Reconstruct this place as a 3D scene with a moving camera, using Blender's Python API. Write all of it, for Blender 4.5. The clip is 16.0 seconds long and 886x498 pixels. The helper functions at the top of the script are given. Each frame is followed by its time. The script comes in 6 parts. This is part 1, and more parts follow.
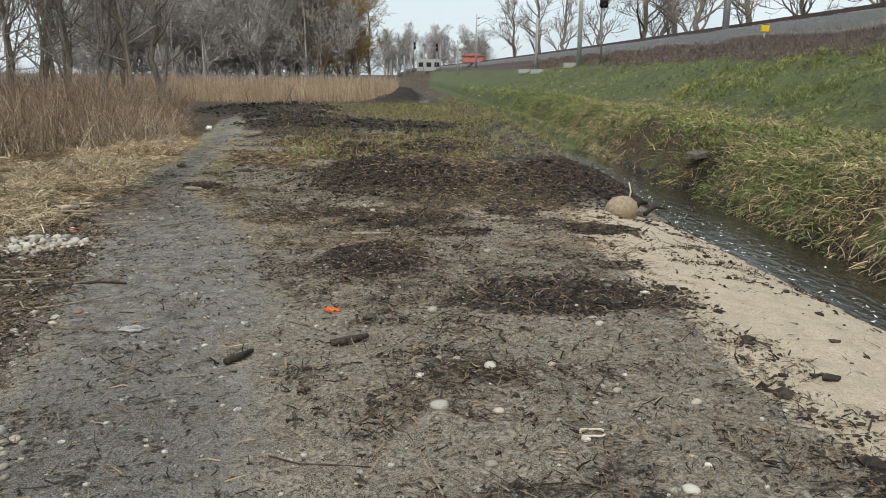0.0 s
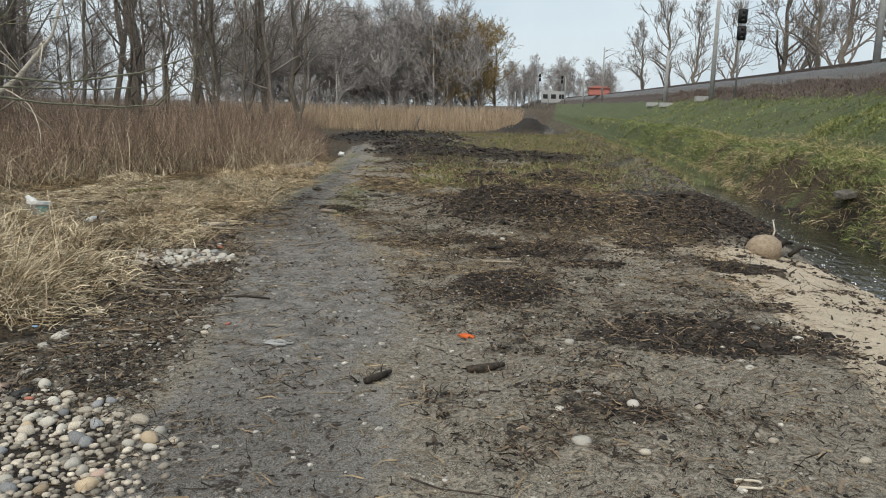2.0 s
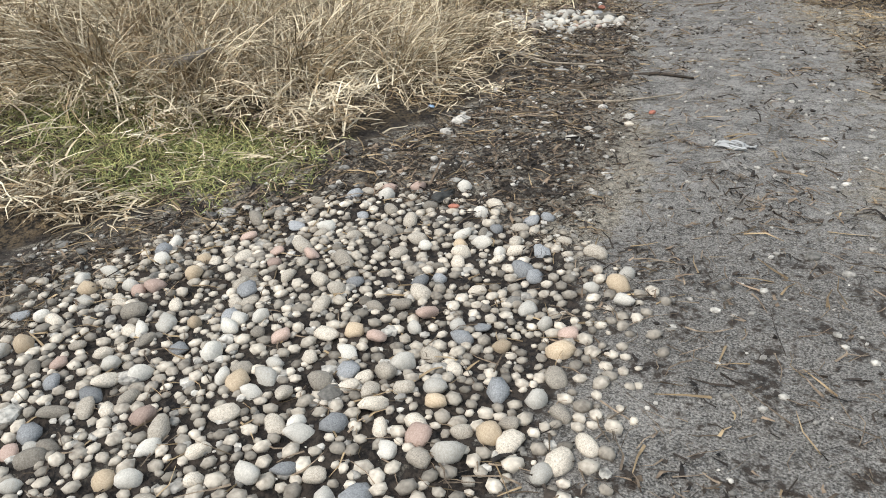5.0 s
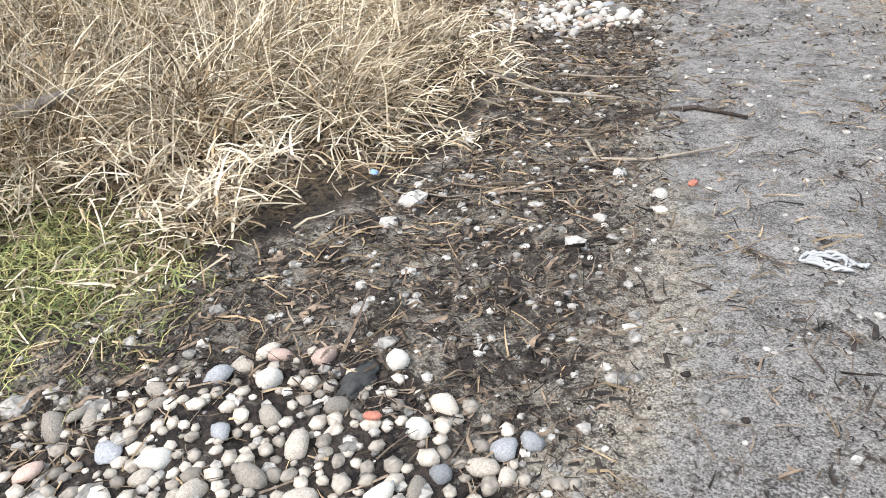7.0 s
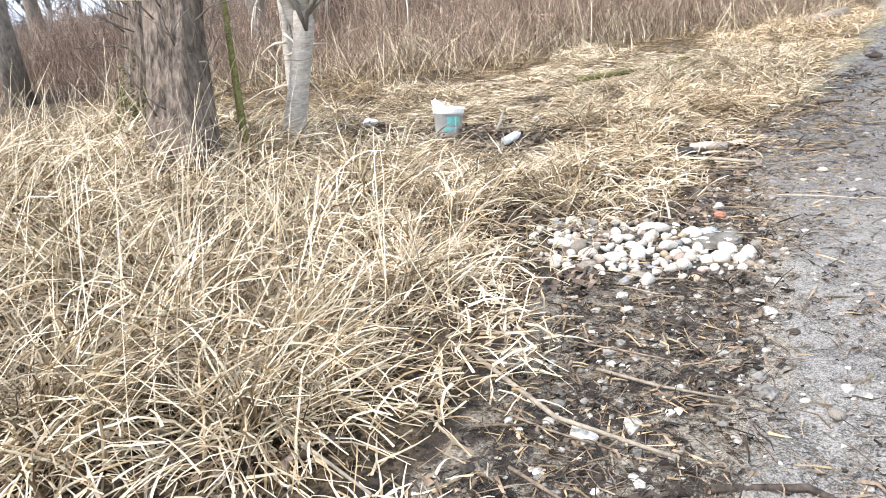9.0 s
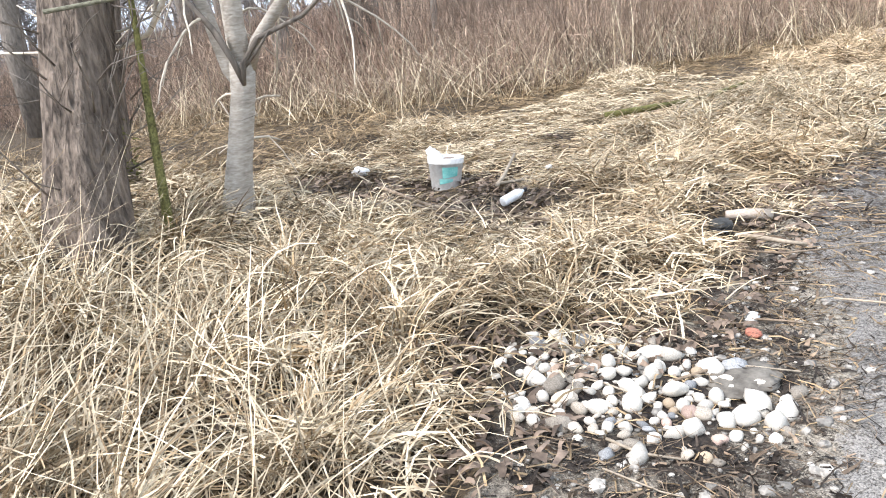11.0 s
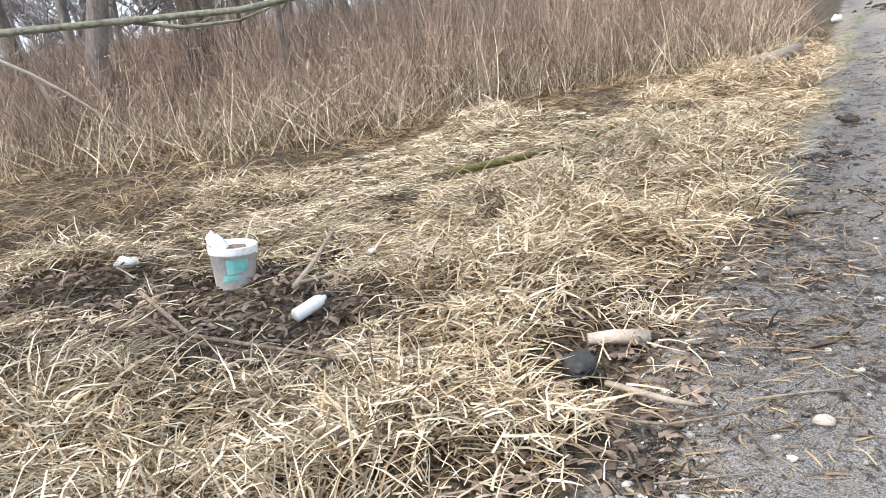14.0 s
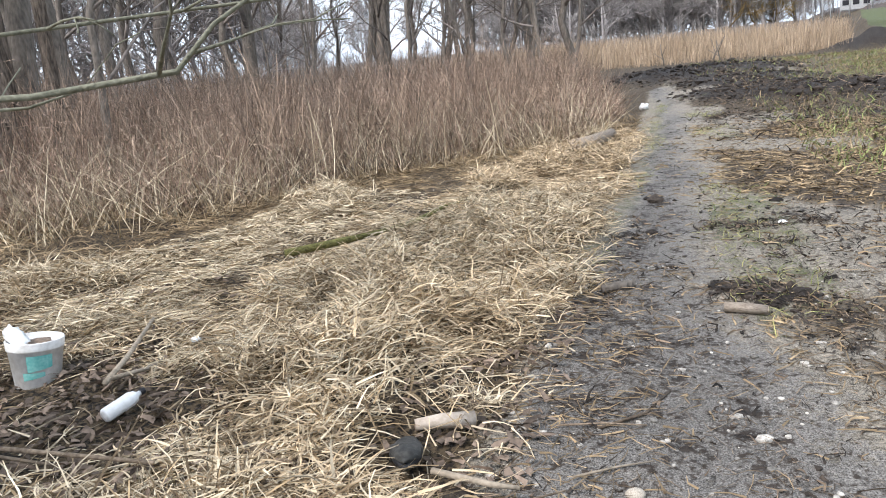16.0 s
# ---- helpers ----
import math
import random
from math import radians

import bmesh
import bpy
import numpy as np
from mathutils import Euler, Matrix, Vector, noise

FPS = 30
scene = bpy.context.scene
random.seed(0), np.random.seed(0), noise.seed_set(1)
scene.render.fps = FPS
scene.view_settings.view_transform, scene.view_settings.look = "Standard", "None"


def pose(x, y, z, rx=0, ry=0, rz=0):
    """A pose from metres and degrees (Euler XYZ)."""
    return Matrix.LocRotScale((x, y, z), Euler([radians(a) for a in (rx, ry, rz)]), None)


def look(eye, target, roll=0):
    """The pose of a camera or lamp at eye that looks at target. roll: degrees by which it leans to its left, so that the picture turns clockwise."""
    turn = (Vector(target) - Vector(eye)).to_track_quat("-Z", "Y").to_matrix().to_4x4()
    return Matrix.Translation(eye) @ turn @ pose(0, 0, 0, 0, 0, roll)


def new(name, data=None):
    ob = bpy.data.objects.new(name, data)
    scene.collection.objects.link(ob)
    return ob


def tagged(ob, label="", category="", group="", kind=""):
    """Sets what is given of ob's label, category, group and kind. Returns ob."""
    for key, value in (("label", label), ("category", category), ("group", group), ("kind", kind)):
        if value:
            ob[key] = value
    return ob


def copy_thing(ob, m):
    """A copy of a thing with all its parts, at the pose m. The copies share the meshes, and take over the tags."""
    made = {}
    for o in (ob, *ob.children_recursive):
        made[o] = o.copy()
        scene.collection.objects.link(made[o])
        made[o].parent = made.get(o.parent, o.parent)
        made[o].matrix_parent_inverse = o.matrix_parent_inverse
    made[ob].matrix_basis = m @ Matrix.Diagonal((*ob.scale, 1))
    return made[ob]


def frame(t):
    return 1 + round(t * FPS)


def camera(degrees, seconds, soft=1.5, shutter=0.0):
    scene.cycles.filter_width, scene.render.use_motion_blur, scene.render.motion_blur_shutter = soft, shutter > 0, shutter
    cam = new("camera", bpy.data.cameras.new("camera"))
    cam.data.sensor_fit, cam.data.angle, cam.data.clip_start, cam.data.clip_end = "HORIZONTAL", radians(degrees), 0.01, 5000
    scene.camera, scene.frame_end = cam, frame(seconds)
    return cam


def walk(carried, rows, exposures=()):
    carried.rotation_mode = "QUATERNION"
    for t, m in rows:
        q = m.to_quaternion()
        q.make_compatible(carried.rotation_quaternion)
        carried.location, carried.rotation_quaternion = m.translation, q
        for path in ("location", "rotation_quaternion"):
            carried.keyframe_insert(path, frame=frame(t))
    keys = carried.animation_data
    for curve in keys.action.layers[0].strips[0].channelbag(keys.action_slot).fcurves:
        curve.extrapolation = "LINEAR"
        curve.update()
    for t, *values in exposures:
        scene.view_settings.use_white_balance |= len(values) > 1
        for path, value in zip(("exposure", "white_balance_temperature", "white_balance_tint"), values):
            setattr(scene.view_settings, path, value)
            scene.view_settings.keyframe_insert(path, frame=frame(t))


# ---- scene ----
cam = camera(60.8, 16.0, soft=1.0, shutter=0.0)
PATH = [
    (0, (-0.035, 0.125, 1.581), (-0.013, 2.073, 1.13), 0.2),
    (0.5, (-0.045, 0.114, 1.59), (-0.037, 2.071, 1.179), 0.2),
    (1, (-0.053, 0.116, 1.591), (-0.062, 2.079, 1.21), 0.2),
    (1.5, (-0.085, 0.124, 1.576), (-0.208, 2.09, 1.23), 0.4),
    (2, (-0.188, 0.139, 1.563), (-0.474, 2.083, 1.186), 1.0),
    (2.5, (-0.36, 0.148, 1.558), (-0.81, 2.055, 1.157), 1.0),
    (3, (-0.527, 0.187, 1.544), (-1.139, 2.042, 1.117), 0.7),
    (3.5, (-0.733, 0.368, 1.512), (-1.509, 2.141, 1.008), 0.1),
    (4, (-0.948, 0.519, 1.466), (-1.829, 2.176, 0.776), -1.3),
    (4.2, (-1.04, 0.586, 1.446), (-1.948, 2.192, 0.67), -1.8),
    (6.3, (-1.608, 1.924, 1.357), (-2.586, 3.354, 0.356), -5.2),
    (6.5, (-1.674, 2.071, 1.351), (-2.64, 3.501, 0.341), -5.2),
    (7, (-1.874, 2.441, 1.345), (-2.83, 3.862, 0.313), -5.7),
    (7.5, (-1.961, 2.817, 1.379), (-3.018, 4.269, 0.497), -6.0),
    (8, (-2.064, 3.238, 1.341), (-3.217, 4.682, 0.574), -5.5),
    (8.5, (-2.124, 3.683, 1.358), (-3.374, 5.066, 0.633), -5.8),
    (8.7, (-2.14, 3.87, 1.357), (-3.424, 5.233, 0.655), -6.1),
    (10.8, (-2.5, 5.114, 1.443), (-3.958, 6.309, 0.775), -8.5),
    (11, (-2.526, 5.247, 1.452), (-3.969, 6.472, 0.807), -8.1),
    (11.5, (-2.609, 5.574, 1.457), (-4.035, 6.844, 0.862), -6.5),
    (12, (-2.751, 5.839, 1.431), (-4.189, 7.093, 0.832), -6.0),
    (12.5, (-2.88, 6.118, 1.422), (-4.345, 7.317, 0.777), -6.5),
    (13, (-3.003, 6.445, 1.413), (-4.426, 7.668, 0.72), -6.8),
    (13.5, (-3.14, 6.651, 1.416), (-4.473, 7.987, 0.753), -7.7),
    (14, (-3.147, 6.735, 1.436), (-4.406, 8.153, 0.801), -8.0),
    (14.5, (-3.108, 6.781, 1.438), (-4.279, 8.268, 0.792), -7.6),
    (15, (-3.118, 6.806, 1.428), (-4.201, 8.35, 0.76), -7.1),
    (15.5, (-3.104, 6.817, 1.446), (-4.099, 8.439, 0.832), -6.2),
    (16, (-3.081, 6.811, 1.474), (-4.016, 8.507, 0.978), -5.7),
]
EXPOSURES = [(0, 0.6, 6750, 7), (0.5, 0.5, 6750, 7), (1, 0.4, 6750, 6), (1.6, 0.45, 6730, 7), (2.2, 0.52, 6720, 8), (3.5, 0.6, 6700, 9), (4.2, 0.75, 6600, 10), (6.3, 1.5, 6300, 12), (7, 1.6, 6250, 14), (7.5, 1.8, 6200, 14), (8, 2.05, 6200, 15), (8.7, 2.05, 6250, 15), (10.8, 2.0, 6250, 15), (11.2, 1.9, 6250, 15), (12, 1.75, 6250, 15), (13, 1.82, 6250, 15), (14, 1.76, 6250, 15), (15, 1.7, 6200, 15), (15.5, 1.72, 6220, 15), (16, 1.42, 6250, 14)]
walk(cam, [(t, look(e, g, r)) for t, e, g, r in PATH], EXPOSURES)

# ---- world and light: a bright overcast winter day ----
SUN_ELEV, SUN_TURN = 52.0, 200.0
world = bpy.data.worlds.new("overcast_sky")
scene.world = world
world.use_nodes = True
wn, wl = world.node_tree.nodes, world.node_tree.links
wn.clear()
w_out = wn.new("ShaderNodeOutputWorld")
w_bg = wn.new("ShaderNodeBackground")
w_sky = wn.new("ShaderNodeTexSky")
w_sky.sky_type = "NISHITA"
w_sky.sun_disc = False
w_sky.sun_elevation = radians(SUN_ELEV)
w_sky.sun_rotation = radians(SUN_TURN)
w_sky.dust_density = 3.0
w_cloud = wn.new("ShaderNodeTexNoise")
w_cloud.inputs["Scale"].default_value = 2.6
w_cloud.inputs["Detail"].default_value = 5.0
w_ramp = wn.new("ShaderNodeValToRGB")
w_ramp.color_ramp.elements[0].position, w_ramp.color_ramp.elements[0].color = 0.3, (4.2, 5.1, 6.0, 1)
w_ramp.color_ramp.elements[1].position, w_ramp.color_ramp.elements[1].color = 0.7, (6.2, 6.9, 7.5, 1)
w_mix = wn.new("ShaderNodeMixRGB")
w_mix.inputs[0].default_value = 0.85
w_bg.inputs["Strength"].default_value = 0.098
wl.new(w_cloud.outputs["Fac"], w_ramp.inputs[0])
wl.new(w_sky.outputs[0], w_mix.inputs[1])
wl.new(w_ramp.outputs[0], w_mix.inputs[2])
wl.new(w_mix.outputs[0], w_bg.inputs[0])
wl.new(w_bg.outputs[0], w_out.inputs[0])
sun = new("sun", bpy.data.lights.new("sun", "SUN"))
sun.data.energy, sun.data.angle, sun.data.color = 1.5, radians(14), (1.0, 0.96, 0.9)
sun.matrix_world = pose(0, 0, 30, 90 - SUN_ELEV, 0, 180 - SUN_TURN)

# ---- materials ----
def material(name, low, high, rough=0.85, scale=20.0, bump=0.3, metal=0.0, fine=4.0, vary=0.0, spec=0.3, stretch=None, dist=0.02):
    """Two noises, coarse and fine, between two colours, with a bump; vary: how far single pieces differ in brightness."""
    m = bpy.data.materials.new(name)
    m.use_nodes = True
    n, l = m.node_tree.nodes, m.node_tree.links
    b = n["Principled BSDF"]
    b.inputs["Roughness"].default_value = rough
    b.inputs["Metallic"].default_value = metal
    b.inputs["Specular IOR Level"].default_value = spec
    co = n.new("ShaderNodeTexCoord")
    source = co.outputs["Object"]
    if stretch:
        mp = n.new("ShaderNodeMapping")
        mp.inputs["Scale"].default_value = stretch
        l.new(source, mp.inputs[0])
        source = mp.outputs[0]
    n1, n2 = n.new("ShaderNodeTexNoise"), n.new("ShaderNodeTexNoise")
    n1.inputs["Scale"].default_value, n2.inputs["Scale"].default_value = scale, scale * fine
    n1.inputs["Detail"].default_value, n2.inputs["Detail"].default_value = 4, 6
    l.new(source, n1.inputs["Vector"]), l.new(source, n2.inputs["Vector"])
    mean = n.new("ShaderNodeMath")
    mean.operation = "ADD"
    l.new(n1.outputs["Fac"], mean.inputs[0]), l.new(n2.outputs["Fac"], mean.inputs[1])
    half = n.new("ShaderNodeMapRange")
    half.inputs["From Min"].default_value, half.inputs["From Max"].default_value = 0.65, 1.35
    l.new(mean.outputs[0], half.inputs[0])
    mix = n.new("ShaderNodeMixRGB")
    mix.inputs[1].default_value, mix.inputs[2].default_value = (*low, 1), (*high, 1)
    l.new(half.outputs[0], mix.inputs[0])
    colour = mix.outputs[0]
    if vary:
        geo, obi = n.new("ShaderNodeNewGeometry"), n.new("ShaderNodeObjectInfo")
        add = n.new("ShaderNodeMath")
        add.operation = "ADD"
        l.new(geo.outputs["Random Per Island"], add.inputs[0]), l.new(obi.outputs["Random"], add.inputs[1])
        fr = n.new("ShaderNodeMath")
        fr.operation = "FRACT"
        l.new(add.outputs[0], fr.inputs[0])
        mr = n.new("ShaderNodeMapRange")
        mr.inputs["To Min"].default_value, mr.inputs["To Max"].default_value = 1 - vary, 1 + vary
        l.new(fr.outputs[0], mr.inputs[0])
        hsv = n.new("ShaderNodeHueSaturation")
        l.new(mr.outputs[0], hsv.inputs["Value"])
        l.new(colour, hsv.inputs["Color"])
        colour = hsv.outputs[0]
    l.new(colour, b.inputs["Base Color"])
    if bump:
        bp = n.new("ShaderNodeBump")
        bp.inputs["Strength"].default_value, bp.inputs["Distance"].default_value = bump, dist
        l.new(n2.outputs["Fac"], bp.inputs["Height"])
        l.new(bp.outputs[0], b.inputs["Normal"])
    return m


def ground_material():
    """Bare soil, with zones (path, mud, straw, sand, green, ballast, scrub) kept as masks on the mesh."""
    m = bpy.data.materials.new("ground_soil")
    m.use_nodes = True
    n, l = m.node_tree.nodes, m.node_tree.links
    b = n["Principled BSDF"]
    b.inputs["Specular IOR Level"].default_value = 0.25
    co = n.new("ShaderNodeTexCoord")
    def noise_node(scale, detail=6, rough=0.6):
        t = n.new("ShaderNodeTexNoise")
        t.inputs["Scale"].default_value, t.inputs["Detail"].default_value, t.inputs["Roughness"].default_value = scale, detail, rough
        l.new(co.outputs["Object"], t.inputs["Vector"])
        return t.outputs["Fac"]
    coarse, mid, fine, grit = noise_node(0.9), noise_node(7.0), noise_node(38.0), noise_node(150.0, 3)
    def two(low, high, fac, lo=0.35, hi=0.65):
        r = n.new("ShaderNodeValToRGB")
        r.color_ramp.elements[0].position, r.color_ramp.elements[0].color = lo, (*low, 1)
        r.color_ramp.elements[1].position, r.color_ramp.elements[1].color = hi, (*high, 1)
        l.new(fac, r.inputs[0])
        return r.outputs[0]
    def blend(a, c, fac):
        x = n.new("ShaderNodeMixRGB")
        l.new(fac, x.inputs[0]), l.new(a, x.inputs[1]), l.new(c, x.inputs[2])
        return x.outputs[0]
    def zone(name, edge=0.9):
        at = n.new("ShaderNodeAttribute")
        at.attribute_name = name
        s = n.new("ShaderNodeMath")
        s.operation = "MULTIPLY_ADD"
        l.new(mid, s.inputs[0])
        s.inputs[1].default_value, s.inputs[2].default_value = edge, -0.5 * edge
        f2 = n.new("ShaderNodeMath")
        f2.operation = "MULTIPLY_ADD"
        l.new(fine, f2.inputs[0])
        f2.inputs[1].default_value = edge
        l.new(s.outputs[0], f2.inputs[2])
        a = n.new("ShaderNodeMath")
        a.operation = "ADD"
        l.new(at.outputs["Fac"], a.inputs[0]), l.new(f2.outputs[0], a.inputs[1])
        r = n.new("ShaderNodeMapRange")
        r.inputs["From Min"].default_value, r.inputs["From Max"].default_value = 0.35 + 0.5 * edge, 0.65 + 0.5 * edge
        l.new(a.outputs[0], r.inputs[0])
        return r.outputs[0]
    soil = two((0.09, 0.077, 0.06), (0.46, 0.4, 0.315), fine, 0.39, 0.6)
    soil = blend(soil, two((0.025, 0.021, 0.017), (0.46, 0.405, 0.32), grit, 0.43, 0.6), two((0.25, 0.25, 0.25), (0.85, 0.85, 0.85), mid))
    def half_half(a, c):
        s = n.new("ShaderNodeMath")
        s.operation = "MULTIPLY_ADD"
        l.new(a, s.inputs[0])
        s.inputs[1].default_value = 0.5
        h = n.new("ShaderNodeMath")
        h.operation = "MULTIPLY"
        h.inputs[1].default_value = 0.5
        l.new(c, h.inputs[0])
        l.new(h.outputs[0], s.inputs[2])
        return s.outputs[0]
    speck, patchy = half_half(half_half(mid, fine), grit), half_half(half_half(coarse, mid), fine)
    colour = soil
    for name, (low, high), src in (
        ("path", ((0.06, 0.054, 0.047), (0.37, 0.342, 0.305)), speck),
        ("sand", ((0.42, 0.34, 0.25), (0.68, 0.57, 0.43)), speck),
        ("green", ((0.03, 0.038, 0.015), (0.13, 0.145, 0.055)), patchy),
        # straw: shade between the blades painted into the ground colour
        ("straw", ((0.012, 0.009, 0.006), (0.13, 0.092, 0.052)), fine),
        ("scrub", ((0.03, 0.022, 0.018), (0.11, 0.075, 0.06)), patchy),
        ("ballast", ((0.06, 0.058, 0.058), (0.2, 0.192, 0.19)), fine),
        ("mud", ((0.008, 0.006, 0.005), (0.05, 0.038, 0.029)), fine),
    ):
        colour = blend(colour, two(low, high, src, 0.42, 0.58), zone(name, 1.7 if name in ("mud", "path") else 0.9))
    l.new(colour, b.inputs["Base Color"])
    r = n.new("ShaderNodeMapRange")
    r.inputs["To Min"].default_value, r.inputs["To Max"].default_value = 0.6, 0.95
    l.new(coarse, r.inputs[0])
    l.new(r.outputs[0], b.inputs["Roughness"])
    add = n.new("ShaderNodeMath")
    add.operation = "MULTIPLY_ADD"
    l.new(grit, add.inputs[0])
    add.inputs[1].default_value = 0.4
    l.new(fine, add.inputs[2])
    bp = n.new("ShaderNodeBump")
    bp.inputs["Strength"].default_value, bp.inputs["Distance"].default_value = 0.9, 0.03
    l.new(add.outputs[0], bp.inputs["Height"])
    l.new(bp.outputs[0], b.inputs["Normal"])
    return m


M_GROUND = ground_material()
M_STRAW = material("dry_straw", (0.3, 0.232, 0.145), (0.72, 0.615, 0.44), 0.75, 3.0, 0.0, vary=0.55)
M_STRAW_WARM = material("ochre_straw", (0.3, 0.215, 0.12), (0.7, 0.555, 0.37), 0.7, 3.0, 0.0, vary=0.5)
M_STRAW_DARK = material("dark_straw", (0.09, 0.06, 0.034), (0.4, 0.295, 0.17), 0.8, 3.0, 0.0, vary=0.6)
# dark low tone: shade on the bank's face put into the straw colour
M_STRAW_BANK = material("shaded_bank_straw", (0.1, 0.072, 0.04), (0.62, 0.485, 0.29), 0.8, 1.6, 0.0, vary=0.75)
M_HERB = material("dead_herb_stems", (0.1, 0.066, 0.046), (0.5, 0.37, 0.27), 0.85, 1.1, 0.0, vary=0.8)
M_HERB_RED = material("reddish_herb_stems", (0.075, 0.043, 0.03), (0.38, 0.25, 0.185), 0.85, 1.1, 0.0, vary=0.7)
M_REED = material("tan_reed", (0.27, 0.19, 0.12), (0.52, 0.4, 0.28), 0.85, 0.3, 0.0, vary=0.5)
M_GRASS = material("winter_grass", (0.07, 0.092, 0.028), (0.3, 0.33, 0.12), 0.8, 1.2, 0.0, vary=0.5)
M_GRASS_YELLOW = material("yellowing_grass", (0.2, 0.19, 0.06), (0.5, 0.46, 0.2), 0.8, 1.2, 0.0, vary=0.5)
M_CHIP = material("dark_mulch", (0.009, 0.007, 0.005), (0.06, 0.045, 0.034), 0.75, 12.0, 0.4, vary=0.6)
M_TWIG = material("brown_twig", (0.07, 0.05, 0.035), (0.26, 0.2, 0.14), 0.85, 12.0, 0.3, vary=0.5)
M_LEAF = material("fallen_leaf", (0.075, 0.055, 0.042), (0.25, 0.185, 0.135), 0.8, 9.0, 0.2, vary=0.5)
M_PEBBLE = material("river_pebble", (0.2, 0.17, 0.135), (0.54, 0.475, 0.385), 0.75, 14.0, 0.15, vary=0.55)
M_PEBBLE_TAN = material("tan_pebble", (0.3, 0.22, 0.14), (0.5, 0.4, 0.28), 0.7, 14.0, 0.08, vary=0.35)
M_PEBBLE_GREY = material("bluish_grey_pebble", (0.13, 0.13, 0.13), (0.34, 0.34, 0.335), 0.7, 14.0, 0.08, vary=0.4)
M_PEBBLE_RED = material("reddish_pebble", (0.28, 0.19, 0.145), (0.48, 0.36, 0.3), 0.7, 14.0, 0.06, vary=0.3)
M_GRAVEL = material("dark_gravel", (0.09, 0.085, 0.075), (0.5, 0.46, 0.4), 0.8, 14.0, 0.2, vary=0.6)
M_PEBBLE_PALE = material("pale_pebble", (0.36, 0.33, 0.28), (0.6, 0.56, 0.49), 0.75, 14.0, 0.15, vary=0.25)
M_BOULDER = material("tan_boulder", (0.2, 0.15, 0.1), (0.46, 0.36, 0.26), 0.85, 9.0, 0.6)
M_BARK = material("furrowed_bark", (0.025, 0.019, 0.015), (0.29, 0.23, 0.18), 0.95, 9.0, 1.0, stretch=(1.0, 1.0, 0.18), dist=0.05)
M_MOSS = material("moss", (0.06, 0.058, 0.022), (0.25, 0.235, 0.08), 0.95, 22.0, 0.8)
M_SAPLING = material("smooth_grey_bark", (0.27, 0.235, 0.19), (0.52, 0.475, 0.41), 0.8, 7.0, 0.4, stretch=(1.0, 1.0, 3.5))
M_PALE_TWIG = material("pale_twig", (0.38, 0.325, 0.25), (0.62, 0.55, 0.45), 0.8, 14.0, 0.2, vary=0.25)
M_STICK = material("weathered_stick", (0.2, 0.165, 0.12), (0.42, 0.35, 0.265), 0.85, 14.0, 0.3, vary=0.3)
M_LIMB = material("olive_grey_limb", (0.1, 0.1, 0.07), (0.26, 0.25, 0.18), 0.85, 16.0, 0.5)
M_TREE = material("grey_brown_bark", (0.1, 0.086, 0.072), (0.27, 0.23, 0.19), 0.95, 6.0, 0.7, stretch=(1, 1, 0.3), dist=0.05)
M_LITTER = material("brown_litter", (0.07, 0.05, 0.035), (0.3, 0.22, 0.15), 0.85, 12.0, 0.2, vary=0.5)
M_BARE_WOOD = material("barkless_wood", (0.4, 0.33, 0.26), (0.58, 0.5, 0.42), 0.8, 14.0, 0.2)
M_TWIGGERY = material("bare_twigs", (0.14, 0.12, 0.105), (0.3, 0.255, 0.22), 0.95, 2.0, 0.0, vary=0.3)
M_TWIG_GOLD = material("yellowish_bare_twigs", (0.2, 0.14, 0.06), (0.34, 0.24, 0.11), 0.95, 1.0, 0.0, vary=0.3)
# pale grey: the haze of distance is put into the wood's colour
M_TWIG_HAZED = material("hazed_bare_twigs", (0.26, 0.24, 0.235), (0.46, 0.42, 0.395), 0.95, 0.4, 0.0, vary=0.35)
M_BRUSH = material("grey_brush", (0.2, 0.175, 0.155), (0.38, 0.335, 0.3), 0.95, 1.0, 0.0, vary=0.35)
M_WEED = material("brown_weeds", (0.09, 0.068, 0.055), (0.23, 0.18, 0.15), 0.95, 1.0, 0.0, vary=0.5)
M_CONCRETE = material("grey_concrete", (0.3, 0.3, 0.29), (0.48, 0.475, 0.46), 0.9, 3.0, 0.3)
M_STEEL = material("galvanised_steel", (0.3, 0.31, 0.32), (0.46, 0.47, 0.48), 0.5, 5.0, 0.1, metal=0.6)
M_RAIL = material("rusty_rail_steel", (0.07, 0.045, 0.035), (0.16, 0.12, 0.1), 0.6, 5.0, 0.3, metal=0.5)
M_BLACK = material("black_enamel", (0.012, 0.012, 0.014), (0.03, 0.03, 0.032), 0.5, 5.0, 0.0)
M_YELLOW = material("yellow_paint", (0.7, 0.45, 0.01), (0.85, 0.58, 0.03), 0.5, 5.0, 0.0)
M_RED = material("red_roof", (0.42, 0.14, 0.11), (0.56, 0.22, 0.18), 0.7, 2.0, 0.0)
M_WHITE = material("white_plastic", (0.72, 0.72, 0.7), (0.86, 0.86, 0.84), 0.4, 12.0, 0.05)
M_WHITE_DIRTY = material("grimy_white_plastic", (0.6, 0.58, 0.54), (0.86, 0.85, 0.82), 0.45, 9.0, 0.1)
M_TEAL = material("teal_print", (0.1, 0.42, 0.38), (0.3, 0.6, 0.55), 0.5, 20.0, 0.0)
M_ORANGE = material("orange_rag_fabric", (0.55, 0.09, 0.02), (0.8, 0.2, 0.06), 0.9, 30.0, 0.5)
M_BRICK = material("brick_red_fragment", (0.35, 0.12, 0.08), (0.5, 0.22, 0.15), 0.9, 30.0, 0.5)
